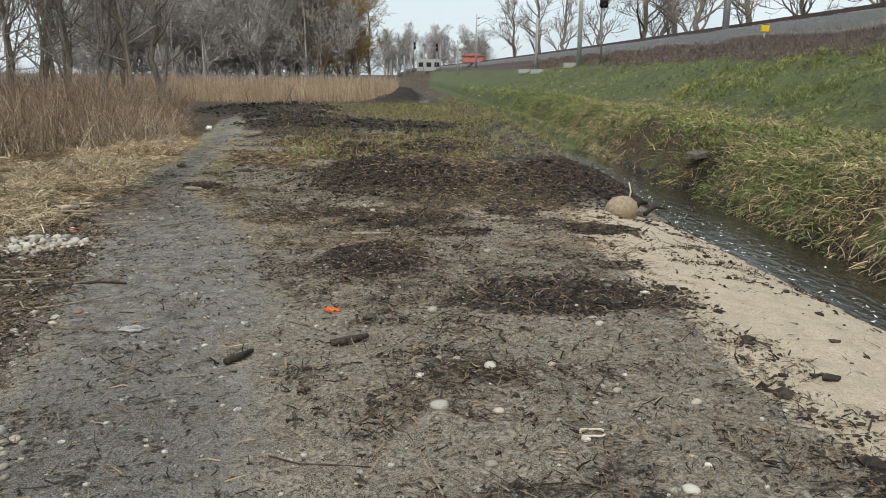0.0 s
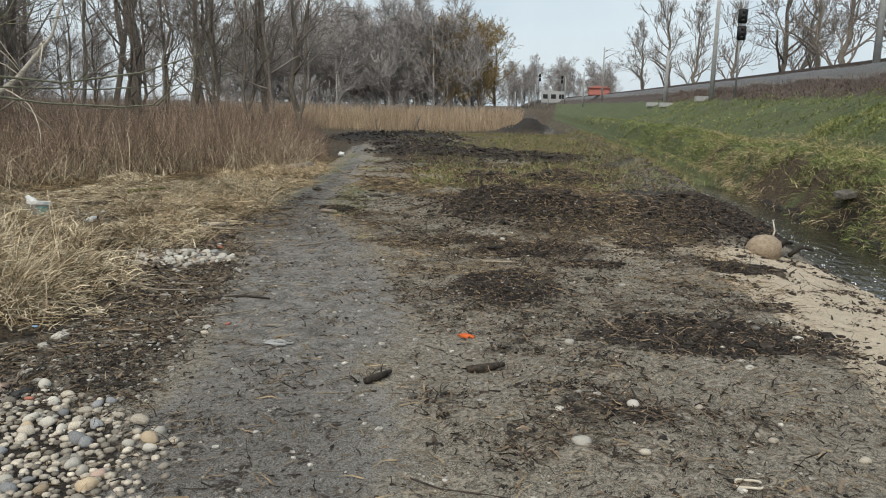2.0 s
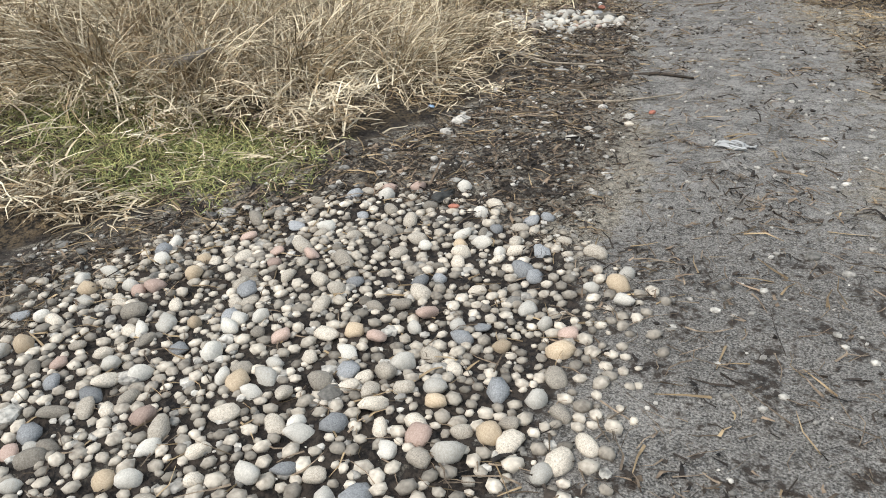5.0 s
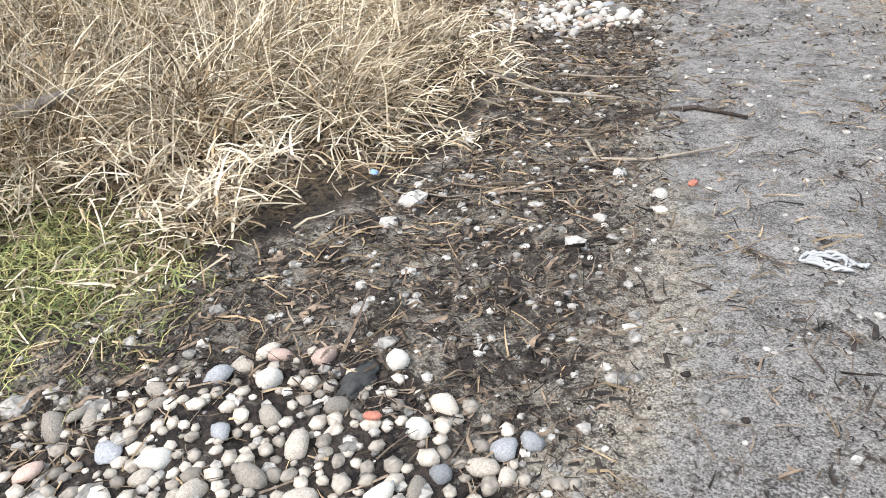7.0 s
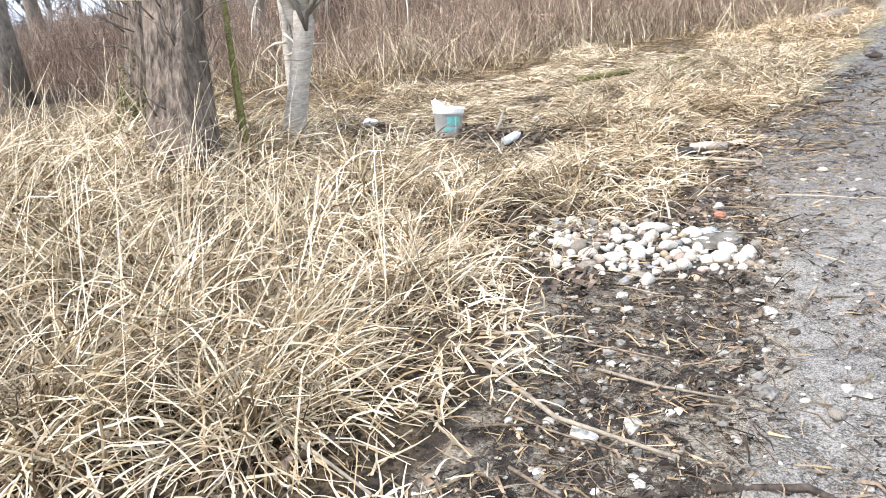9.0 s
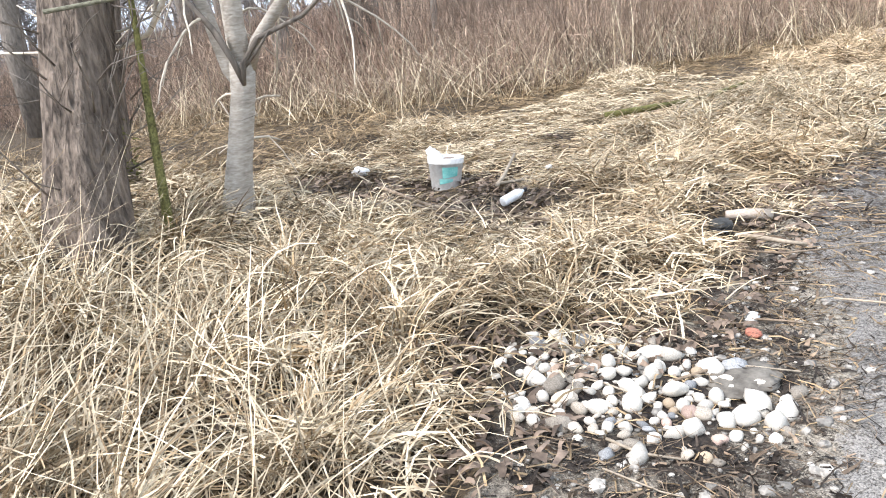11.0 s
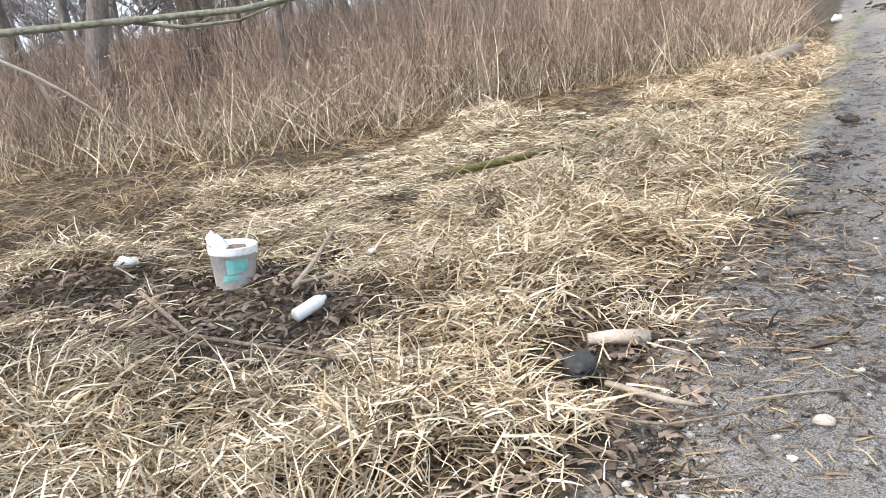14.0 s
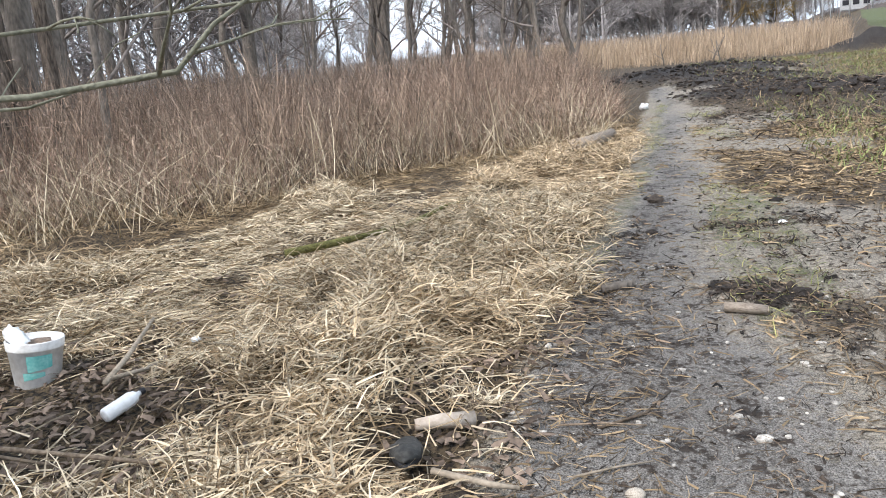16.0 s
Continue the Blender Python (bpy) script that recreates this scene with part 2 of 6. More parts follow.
M_LOG = material("weathered_log_bark", (0.2, 0.16, 0.12), (0.42, 0.35, 0.28), 0.9, 12.0, 0.7, stretch=(1, 4, 4))
M_CUT = material("cut_wood", (0.4, 0.3, 0.2), (0.62, 0.5, 0.36), 0.85, 25.0, 0.3)
M_RUBBER = material("dark_rubber", (0.02, 0.02, 0.019), (0.06, 0.058, 0.052), 0.7, 14.0, 0.3)
M_FOAM = material("white_foam", (0.7, 0.7, 0.68), (0.85, 0.85, 0.84), 0.7, 40.0, 0.3)
M_SLAB = material("old_concrete_slab", (0.06, 0.052, 0.043), (0.2, 0.18, 0.15), 0.95, 7.0, 0.6)


def water_material():
    m = bpy.data.materials.new("stream_water")
    m.use_nodes = True
    n, l = m.node_tree.nodes, m.node_tree.links
    b = n["Principled BSDF"]
    b.inputs["Base Color"].default_value = (0.022, 0.02, 0.014, 1)
    b.inputs["Roughness"].default_value = 0.06
    b.inputs["IOR"].default_value = 1.33
    co, mp = n.new("ShaderNodeTexCoord"), n.new("ShaderNodeMapping")
    mp.inputs["Scale"].default_value = (5.0, 1.6, 1.0)
    t = n.new("ShaderNodeTexNoise")
    t.inputs["Scale"].default_value, t.inputs["Detail"].default_value = 2.2, 4
    bp = n.new("ShaderNodeBump")
    bp.inputs["Strength"].default_value, bp.inputs["Distance"].default_value = 0.35, 0.05
    l.new(co.outputs["Object"], mp.inputs[0]), l.new(mp.outputs[0], t.inputs["Vector"])
    l.new(t.outputs["Fac"], bp.inputs["Height"]), l.new(bp.outputs[0], b.inputs["Normal"])
    return m


M_WATER = water_material()

# ---- building blocks ----
RNG = np.random.default_rng(7)


def add_mesh(name, verts, faces, mat, smooth=True):
    me = bpy.data.meshes.new(name)
    me.from_pydata(np.asarray(verts).reshape(-1, 3).tolist(), [], [list(f) for f in faces] if not isinstance(faces, np.ndarray) else faces.tolist())
    me.materials.append(mat)
    if smooth:
        me.polygons.foreach_set("use_smooth", np.ones(len(me.polygons), dtype=bool))
    me.update()
    return me


def part(name, bm, mat, parent, label="", smooth=True):
    """A bmesh as one mesh object under a thing or a part."""
    me = bpy.data.meshes.new(name)
    bm.to_mesh(me)
    bm.free()
    me.materials.append(mat)
    if smooth:
        me.polygons.foreach_set("use_smooth", np.ones(len(me.polygons), dtype=bool))
    ob = new(name, me)
    ob.parent = parent
    if label:
        ob["label"] = label
    return ob


def lattice(ix, iy, seed):
    h = (ix * 374761393 + iy * 668265263 + seed * 974711) & 0x7FFFFFFF
    h = ((h ^ (h >> 13)) * 1274126177) & 0x7FFFFFFF
    return ((h ^ (h >> 16)) & 0xFFFF) / 65535.0


def vnoise(x, y, seed=0):
    """Smooth value noise, 0 to 1."""
    ix, iy = np.floor(x).astype(np.int64), np.floor(y).astype(np.int64)
    fx, fy = x - ix, y - iy
    fx, fy = fx * fx * (3 - 2 * fx), fy * fy * (3 - 2 * fy)
    a, b = lattice(ix, iy, seed), lattice(ix + 1, iy, seed)
    c, d = lattice(ix, iy + 1, seed), lattice(ix + 1, iy + 1, seed)
    return (a * (1 - fx) + b * fx) * (1 - fy) + (c * (1 - fx) + d * fx) * fy


def fnoise(x, y, scale, seed=0, octaves=3):
    s, a, tot = 0.0, 1.0, 0.0
    for k in range(octaves):
        s = s + a * vnoise(x * scale * 2 ** k + 31.7 * k, y * scale * 2 ** k + 17.3 * k, seed + k)
        tot += a
        a *= 0.5
    return s / tot


def step(v, a, b):
    t = np.clip((v - a) / (b - a), 0, 1)
    return t * t * (3 - 2 * t)


def blob(x, y, cx, cy, rx, ry, turn=0.0, seed=3):
    c, s = math.cos(turn), math.sin(turn)
    dx, dy = x - cx, y - cy
    r = np.sqrt(((dx * c + dy * s) / rx) ** 2 + ((-dx * s + dy * c) / ry) ** 2)
    return r + 0.5 * (fnoise(x, y, 1.2 / min(rx, ry, 1.5), seed) - 0.5)


def lateral(x, y):
    """Distance to the side from the line walked at first, along the railway's gentle bend."""
    return x + 0.033 * y + 0.00012 * np.clip(y, 0, 400) ** 2


# piles of dark dredged mud: centre, half width, half depth, height
MUD_PILES = [(-0.75, 11.9, 1.45, 1.9, 0.32), (1.95, 11.9, 1.05, 2.3, 0.2), (-1.7, 17.3, 0.9, 1.3, 0.14), (-0.1, 18.3, 1.3, 1.5, 0.16),
             (-1.0, 25.5, 2.6, 2.3, 0.16), (-4.5, 27.0, 2.6, 3.0, 0.2), (-8.0, 37.0, 4.2, 5.0, 0.3), (0.9, 5.35, 0.95, 0.62, 0.03), (-0.55, 6.7, 0.55, 0.75, 0.04),
             (1.85, 2.6, 0.35, 0.4, 0.02), (-0.4, 8.6, 0.8, 0.5, 0.04), (1.75, 8.2, 0.5, 0.4, 0.02), (-5.9, 31.5, 2.4, 3.0, 0.2), (-3.5, 11.38, 0.36, 0.2, 0.07), (0.15, 7.9, 0.4, 0.3, 0.03), (-1.2, 9.3, 0.5, 0.4, 0.03), (0.9, 9.2, 0.35, 0.5, 0.03)]
PATCHES = [(-2.87, 2.3, 0.92, 1.28), (-4.02, 7.32, 0.46, 0.33)]


def path_left(y):
    return np.interp(y, [-5, 3.9, 5.7, 7.8, 9.3, 10.3, 11.7, 13.9, 17.7, 25, 45], [-2.1, -2.3, -2.75, -3.4, -4.2, -4.4, -4.62, -4.9, -5.5, -6.9, -13])


def path_right(y):
    return np.interp(y, [-5, 2, 5, 7.8, 9.5, 11, 13, 15.8, 22, 30, 45], [-0.7, -0.8, -1.2, -1.9, -2.8, -3.55, -4.1, -4.6, -5.8, -7.9, -12.3])


def straw_edge(y):
    """Where the flattened dead grass begins, to the left of the path."""
    return np.interp(y, [-5, 2.0, 3.4, 4.15, 5, 5.4, 6, 6.6, 7.2, 7.6, 7.9, 8.3, 9.3, 10.3, 12.4, 17, 21, 30], [-4.6, -4.4, -3.95, -3.65, -3.5, -3.55, -3.7, -3.95, -4.32, -4.08, -3.98, -4.08, -4.26, -4.45, -4.8, -5.6, -6.4, -8.2])


def herb_edge(x, y):
    """Below 0 inside the stand of tall dead herbs."""
    front = np.interp(x, [-40, -17, -11.5, -10.1, -9.3, -8.9, -8.1, -7.4, -6.7], [6.0, 9.2, 11.7, 12.6, 13.9, 15.8, 17.4, 18.0, 18.7])
    side = np.interp(y, [10, 18, 21.5, 27, 36, 44], [-6.6, -6.7, -7.1, -8.3, -11.5, -14.5])
    return np.maximum(front - y, x - side)


def height(x, y, detail=True):
    x, y = np.asarray(x, dtype=float), np.asarray(y, dtype=float)
    u = lateral(x, y)
    z = -0.02 - 0.07 * step(y, 4.5, 9) - 0.1 * step(y, 9, 24)
    z = z + 0.05 * step(x, -1.5, 0.8) * (1 - step(y, 5, 12))
    z = z + 0.42 * np.exp(-(((x + 7.3) / 1.7) ** 2 + ((y - 6.1) / 2.1) ** 2)) + 0.1 * step(-x, 4.3, 5.6) * (1 - step(y, 6.8, 8.6)) + 0.03 * step(-x, 4.3, 5.6) * (1 - step(y, 14, 20))
    side = np.interp(u, [1.6, 2.4, 3.2, 3.9, 4.15, 4.8, 5.05, 5.45, 5.85, 6.5, 7.6, 10.3, 13.0, 15.6, 16.6, 17.9, 18.4, 31, 42],
                     [0, -0.05, -0.18, -0.5, -0.75, -0.75, -0.5, -0.1, 0.32, 0.38, 0.36, 0.4, 1.75, 2.85, 3.1, 4.2, 4.35, 4.35, 0])
    wet = step(y, 10, 12)
    side = np.where((u > 1.6) & (u < 3.9), side * (1 - wet) + wet * np.interp(u, [1.6, 2.8, 3.4, 3.9], [0.02, 0.04, -0.06, -0.5]), side)
    z = z + (0.34 * np.exp(-((u - 2.9) / 0.65) ** 2) * step(y, 15.5, 19) + 0.25 * step(u, 5.3, 6.2) * (1 - step(u, 7.0, 10.0)) * step(y, 11, 18)) * (0.6 + 0.8 * fnoise(x, y, 0.7, 14))
    z = z + side
    z = z + 0.5 * step(u, 3.6, 3.95) * (1 - step(u, 5.0, 5.4)) * step(y, 19.5, 23)
    hole = np.exp(-(((u - 5.4) / 0.4) ** 2 + ((y - 14.3) / 0.5) ** 2))
    z = z - 0.5 * hole
    for cx, cy, rx, ry, h in MUD_PILES:
        k = np.nonzero((np.abs(x - cx) < 1.8 * rx) & (np.abs(y - cy) < 1.8 * ry))
        z[k] += h * (1 - step(blob(x[k], y[k], cx, cy, rx, ry), 0.35, 1.15)) * (0.45 + 0.7 * fnoise(x[k], y[k], 2.5, 5) + 0.4 * fnoise(x[k], y[k], 7.0, 6, 2))
    z = z + 0.95 * np.exp(-(((x + 2.2) / 1.5) ** 2 + ((y - 49.5) / 1.8) ** 2)) * (0.3 + 1.4 * fnoise(x, y, 1.4, 15))
    z = z + 0.55 * step(u, 5.1, 6.2) * (1 - step(u, 7.2, 10)) * (fnoise(x, y, 0.7, 9) - 0.5)
    z = z + 0.5 * step(u, 10.3, 12) * (1 - step(u, 15, 17)) * (fnoise(x, y, 0.35, 12) - 0.5)
    z = z + 0.2 * step(straw_edge(y) - 0.25 - x, 0.0, 0.7) * (x > -11) * (1 - step(y, 12, 15)) * (fnoise(x, y, 1.25, 71, 2) - 0.5)
    if detail:
        onpath = step(x, path_left(y) - 0.1, path_left(y) + 0.3) * (1 - step(x, path_right(y) - 0.3, path_right(y) + 0.3))
        bank = step(u, 5.0, 5.6)
        rough = 0.1 - 0.045 * onpath + 0.12 * bank * (1 - step(u, 10, 12))
        sandy = step(u, 1.8, 2.2) * (1 - step(u, 3.6, 3.9)) * (1 - wet)
        z = z + (rough * (1 - 0.6 * sandy)) * (fnoise(x, y, 1.3, 1) - 0.5) + (0.055 - 0.02 * onpath) * (fnoise(x, y, 6.0, 2, 3) - 0.5)
    return z


def mud_mask(x, y, grow=1.0, lo=0.5, hi=1.12):
    m = np.zeros_like(x)
    for cx, cy, rx, ry, h in MUD_PILES:
        k = np.nonzero((np.abs(x - cx) < 1.9 * rx * grow) & (np.abs(y - cy) < 1.9 * ry * grow))
        m[k] = np.maximum(m[k], 1 - step(blob(x[k], y[k], cx, cy, rx * grow, ry * grow), lo, hi))
    return m


GX, GY = np.arange(-14.0, 8.0, 0.06), np.arange(1.0, 26.0, 0.06)
GZ = height(*np.meshgrid(GX, GY))


def ground_z(x, y):
    """The ground's height, read from a grid where the walk passes."""
    x, y = np.asarray(x, dtype=float), np.asarray(y, dtype=float)
    z = np.empty(len(x))
    near = (x > GX[0]) & (x < GX[-2]) & (y > GY[0]) & (y < GY[-2])
    if (~near).any():
        z[~near] = height(x[~near], y[~near])
    fx, fy = (x[near] - GX[0]) / 0.06, (y[near] - GY[0]) / 0.06
    i, j = fx.astype(int), fy.astype(int)
    fx, fy = fx - i, fy - j
    z[near] = (GZ[j, i] * (1 - fx) + GZ[j, i + 1] * fx) * (1 - fy) + (GZ[j + 1, i] * (1 - fx) + GZ[j + 1, i + 1] * fx) * fy
    return z


def litter_clumps(x, y):
    """Hand-sized clumps of dark litter on the bare soil."""
    return 0.42 * step(fnoise(x, y, 2.6, 37), 0.52, 0.66) * step(fnoise(x, y, 0.5, 38), 0.3, 0.5)


def hz(x, y):
    return float(ground_z(np.array([x]), np.array([y]))[0])


# ---- the ground: one sheet to the horizon, fine where the walk passes ----
def spread(fine_a, fine_b, d, low, high, grow=1.13):
    mid = list(np.arange(fine_a, fine_b + d / 2, d))
    s, up = d, []
    v = fine_b
    while v < high:
        s *= grow
        v += s
        up.append(v)
    s, down = d, []
    v = fine_a
    while v > low:
        s *= grow
        v -= s
        down.append(v)
    return np.array(down[::-1] + mid + up)


def build_ground():
    xs, ys = spread(-5.6, 4.4, 0.045, -900, 900, 1.045), spread(2.0, 13.0, 0.045, -300, 1500, 1.035)
    X, Y = np.meshgrid(xs, ys)
    x, y = X.ravel(), Y.ravel()
    z = height(x, y)
    u = lateral(x, y)
    nx, ny = len(xs), len(ys)
    i = np.arange(nx * ny).reshape(ny, nx)
    quads = np.stack([i[:-1, :-1], i[:-1, 1:], i[1:, 1:], i[1:, :-1]], -1).reshape(-1, 4)
    me = add_mesh("ground", np.stack([x, y, z], -1), quads, M_GROUND)
    wob = 0.5 * (fnoise(x, y, 0.9, 21) - 0.5)
    near = step(x + wob, path_left(y) - 0.15, path_left(y) + 0.15) * (1 - step(x + wob * 1.5, path_right(y) - 0.5, path_right(y) + 0.4))
    mud = mud_mask(x, y)
    mud = np.maximum(mud, np.exp(-(((x + 2.2) / 2.0) ** 2 + ((y - 49.5) / 2.4) ** 2)) * 1.3)
    margin = step(x, straw_edge(y) - 0.4, straw_edge(y) - 0.1) * (1 - step(x, path_left(y) - 0.25, path_left(y) + 0.1))
    mud = np.maximum(mud, 0.52 * margin * (y < 9))
    mud = np.maximum(mud, 0.47 * near * step(y, 7.5, 10) * (y < 40))
    mud = np.maximum(mud, 0.38 * near * (1 - step(y, 3.4, 4.6)) * step(fnoise(x, y, 0.9, 35), 0.3, 0.55))
    for px, py, rx, ry in PATCHES:
        mud = np.maximum(mud, 0.85 * (1 - step(blob(x, y, px, py, rx * 1.1, ry * 1.15), 0.8, 1.1)))
    trail = np.exp(-((x - np.interp(y, [8, 10, 12, 14.5, 16], [1.3, 1.05, 0.7, 0.3, -0.2])) / 0.28) ** 2) * step(y, 8.5, 10) * (1 - step(y, 14.5, 16))
    mud = mud * (1 - 0.85 * trail)
    mud = np.maximum(mud, litter_clumps(x, y) * step(x, path_right(y) - 0.2, path_right(y) + 0.4) * (u < 1.9) * (y < 24))
    mud = np.maximum(mud, 0.6 * step(fnoise(x, y, 1.1, 33), 0.56, 0.74) * step(x, path_right(y), path_right(y) + 0.6) * (u < 1.9) * (y < 22))
    mud = np.maximum(mud, (0.8 * (y < 16) + 0.55 * (y >= 16) * (y < 23)) * step(y, 10, 11) * (u > 1.2) * (u < 4.2))
    # the hollow in the stream bank takes the darkest tone
    mud = np.maximum(mud, 1.3 * np.exp(-(((u - 5.4) / 0.48) ** 2 + ((y - 14.3) / 0.58) ** 2)))
    mud = np.maximum(mud, 0.9 * (u > 3.95) * (u < 5.25) * (y < 19))
    # the same dark tone over the ground inside the herb stand
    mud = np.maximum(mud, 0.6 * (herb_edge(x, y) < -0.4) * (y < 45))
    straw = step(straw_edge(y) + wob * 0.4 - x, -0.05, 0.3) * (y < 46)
    straw = np.maximum(straw, 0.8 * step(fnoise(x, y, 0.6, 41), 0.3, 0.5) * step(x, path_right(y), path_right(y) + 0.5) * step(y, 8.5, 10.5) * (u < 2.2))
    dug = step(u, 5.05, 5.2) * (1 - step(u + wob, 5.9, 6.5)) * (1 - step(y, 24, 34))
    straw = np.maximum(straw, dug * step(fnoise(x, y, 0.5, 43), 0.4, 0.55))
    straw = np.maximum(straw, (x < -1) * (y > 46) * 0.9 * (x < 1))
    sand = step(u + 0.5 * wob, 1.62, 1.95) * (1 - step(u, 4.05, 4.2)) * (1 - step(y + wob, 9.4, 10.2))
    sand = np.maximum(sand, 0.5 * (1 - step(blob(x, y, 0.9, 10.2, 0.8, 2.4), 0.5, 1.1)))
    sand = np.maximum(sand, 0.45 * (1 - step(blob(x, y, -0.6, 14.6, 2.2, 0.9), 0.5, 1.1)))
    green = step(u, 5.0, 5.35) * (1 - step(u + 1.5 * wob, 15.2, 15.9))
    verge = step(y, 10, 12) * (step(x, path_left(y) - 0.5, path_left(y) - 0.05) * (1 - step(x, path_left(y), path_left(y) + 0.3))) * (y < 40)
    verge2 = 0.45 * step(y, 9.5, 11) * step(x, path_right(y) - 0.1, path_right(y) + 0.15) * (1 - step(x, path_right(y) + 0.6, path_right(y) + 1.1)) * (y < 45) * step(fnoise(x, y, 0.8, 97), 0.42, 0.6)
    green = np.maximum(green, np.maximum(0.42 * verge, verge2))
    green = np.maximum(green, 0.5 * (1 - step(blob(x, y, -4.9, 3.55, 1.15, 0.6), 0.5, 1.2)))
    green = np.where(y > 60, np.maximum(green, (u < 5) * 0.5), green)
    green = np.maximum(green, 0.75 * step(y, 19, 23) * step(u, 1.9, 2.5) * (1 - step(u, 3.6, 4.0)) * step(fnoise(x, y, 0.5, 19), 0.3, 0.5))
    soft = step(y, 19, 24) * step(x, path_right(y) + 1.2, path_right(y) + 2.6) * (u < 3.8) * (1 - 0.8 * mud)
    green = np.maximum(green, 0.62 * soft * step(fnoise(x, y, 0.45, 19), 0.35, 0.55))
    straw = np.maximum(straw, 0.6 * soft)
    green = np.maximum(green, 0.85 * (u > 3.6) * (u < 5.7) * step(y, 19, 21))
    scrub = step(u + 1.2 * wob, 14.3, 14.9) * (1 - step(u, 17.1, 17.4))
    ballast = step(u, 17.1, 17.4) * (1 - step(u, 31, 32))
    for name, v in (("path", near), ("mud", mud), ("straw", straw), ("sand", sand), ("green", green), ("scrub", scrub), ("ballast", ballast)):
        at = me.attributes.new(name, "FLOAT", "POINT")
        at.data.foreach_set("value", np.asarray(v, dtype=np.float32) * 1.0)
    return tagged(new("ground", me), "bare trodden soil with mud, sand and dead grass", kind="structure")


ground = build_ground()


def build_water():
    ys = np.linspace(-40, 120, 161)
    xa = 3.5 - 0.033 * ys - 0.00012 * np.clip(ys, 0, 400) ** 2
    rows = [np.stack([xa + k, ys, np.full_like(ys, -0.53)], -1) for k in (0.0, 0.6, 1.2, 1.9)]
    v = np.stack(rows, 1)
    i = np.arange(161 * 4).reshape(161, 4)
    q = np.stack([i[:-1, :-1], i[:-1, 1:], i[1:, 1:], i[1:, :-1]], -1).reshape(-1, 4)
    return tagged(new("water", add_mesh("water", v, q, M_WATER)), "dark rippled water of a narrow stream", kind="structure")


build_water()


# ---- ribbons: blades, stems, chips, all of one kind joined as stuff ----
def ribbons(name, mat, p, yaw, tilt, length, width, droop, segs=3, kink=0.25, floor=True, label="", rest=0.006, taper=0.35):
    """Bent strips from the points p: yaw and tilt of the first piece, droop per piece in radians."""
    n = len(p)
    pts = [p]
    t = tilt.copy()
    a = yaw.copy()
    cur = p.copy()
    for s in range(segs):
        d = np.stack([np.cos(a) * np.cos(t), np.sin(a) * np.cos(t), np.sin(t)], -1)
        cur = cur + d * (length / segs)[:, None]
        if floor:
            g = ground_z(cur[:, 0], cur[:, 1]) + rest
            cur[:, 2] = np.maximum(cur[:, 2], g)
        pts.append(cur.copy())
        t = t - droop
        a = a + RNG.normal(0, kink, n)
    pts = np.stack(pts, 1)
    roll = RNG.uniform(0, np.pi, n)
    sx, sy, sz = -np.sin(yaw) * np.cos(roll), np.cos(yaw) * np.cos(roll), np.sin(roll) * 0.7
    side = np.stack([sx, sy, sz], -1)
    w = np.linspace(1.0, taper, segs + 1)[None, :, None] * (width[:, None] * 0.5)[:, :, None]
    v = np.stack([pts - side[:, None, :] * w, pts + side[:, None, :] * w], 2)
    base = (np.arange(n) * (segs + 1) * 2)[:, None]
    k = np.arange(segs)[None, :] * 2 + base
    q = np.stack([k, k + 1, k + 3, k + 2], -1).reshape(-1, 4)
    ob = new(name, add_mesh(name, v, q, mat))
    return tagged(ob, label, kind="stuff")


def scatter(n, x0, x1, y0, y1, keep):
    """Random places in a stretch of the plan, where keep(x, y) is above a random number."""
    x, y = RNG.uniform(x0, x1, n), RNG.uniform(y0, y1, n)
    ok = keep(x, y) > RNG.uniform(0, 1, n)
    return x[ok], y[ok]


def on_ground(x, y, lift=0.0):
    return np.stack([x, y, ground_z(x, y) + lift], -1)


# hollows in the straw, filled with dark fallen leaves
LEAF_HOLLOWS = [(-4.7, 7.15, 0.3, 0.17), (-5.05, 7.7, 0.26, 0.16), (-4.5, 7.66, 0.34, 0.14), (-4.95, 6.3, 0.3, 0.2), (-5.9, 8.35, 0.6, 0.14), (-4.95, 8.75, 0.35, 0.13), (-5.5, 5.2, 0.3, 0.2), (-4.15, 6.75, 0.22, 0.16), (-7.6, 8.5, 0.6, 0.2)]


def in_hollow(x, y):
    return np.maximum.reduce([1 - step(blob(x, y, *q), 0.55, 1.15) for q in LEAF_HOLLOWS])


def in_straw(x, y):
    soft = 0.35 * (fnoise(x, y, 1.7, 51) - 0.5)
    return step(straw_edge(y) + soft - x, -0.15, 0.25) * (herb_edge(x, y) > -0.9) * (1 - 0.9 * (1 - step(blob(x, y, -6.6, 8.75, 1.3, 0.55), 0.5, 1.1))) * (1 - 0.95 * (1 - step(np.hypot(x + 4.6, y - 9.12), 0.16, 0.34))) * (0.1 + 0.9 * step(fnoise(x, y, 2.2, 57), 0.4, 0.54)) * (1 - 0.6 * (1 - step(blob(x, y, -4.8, 3.5, 1.1, 0.6), 0.6, 1.1))) * (1 - 0.85 * in_hollow(x, y))


def flow(x, y):
    """Direction in which the dead grass was pressed down."""
    return 2 * np.pi * fnoise(x, y, 0.45, 61, 2) * 1.6 - 1.2


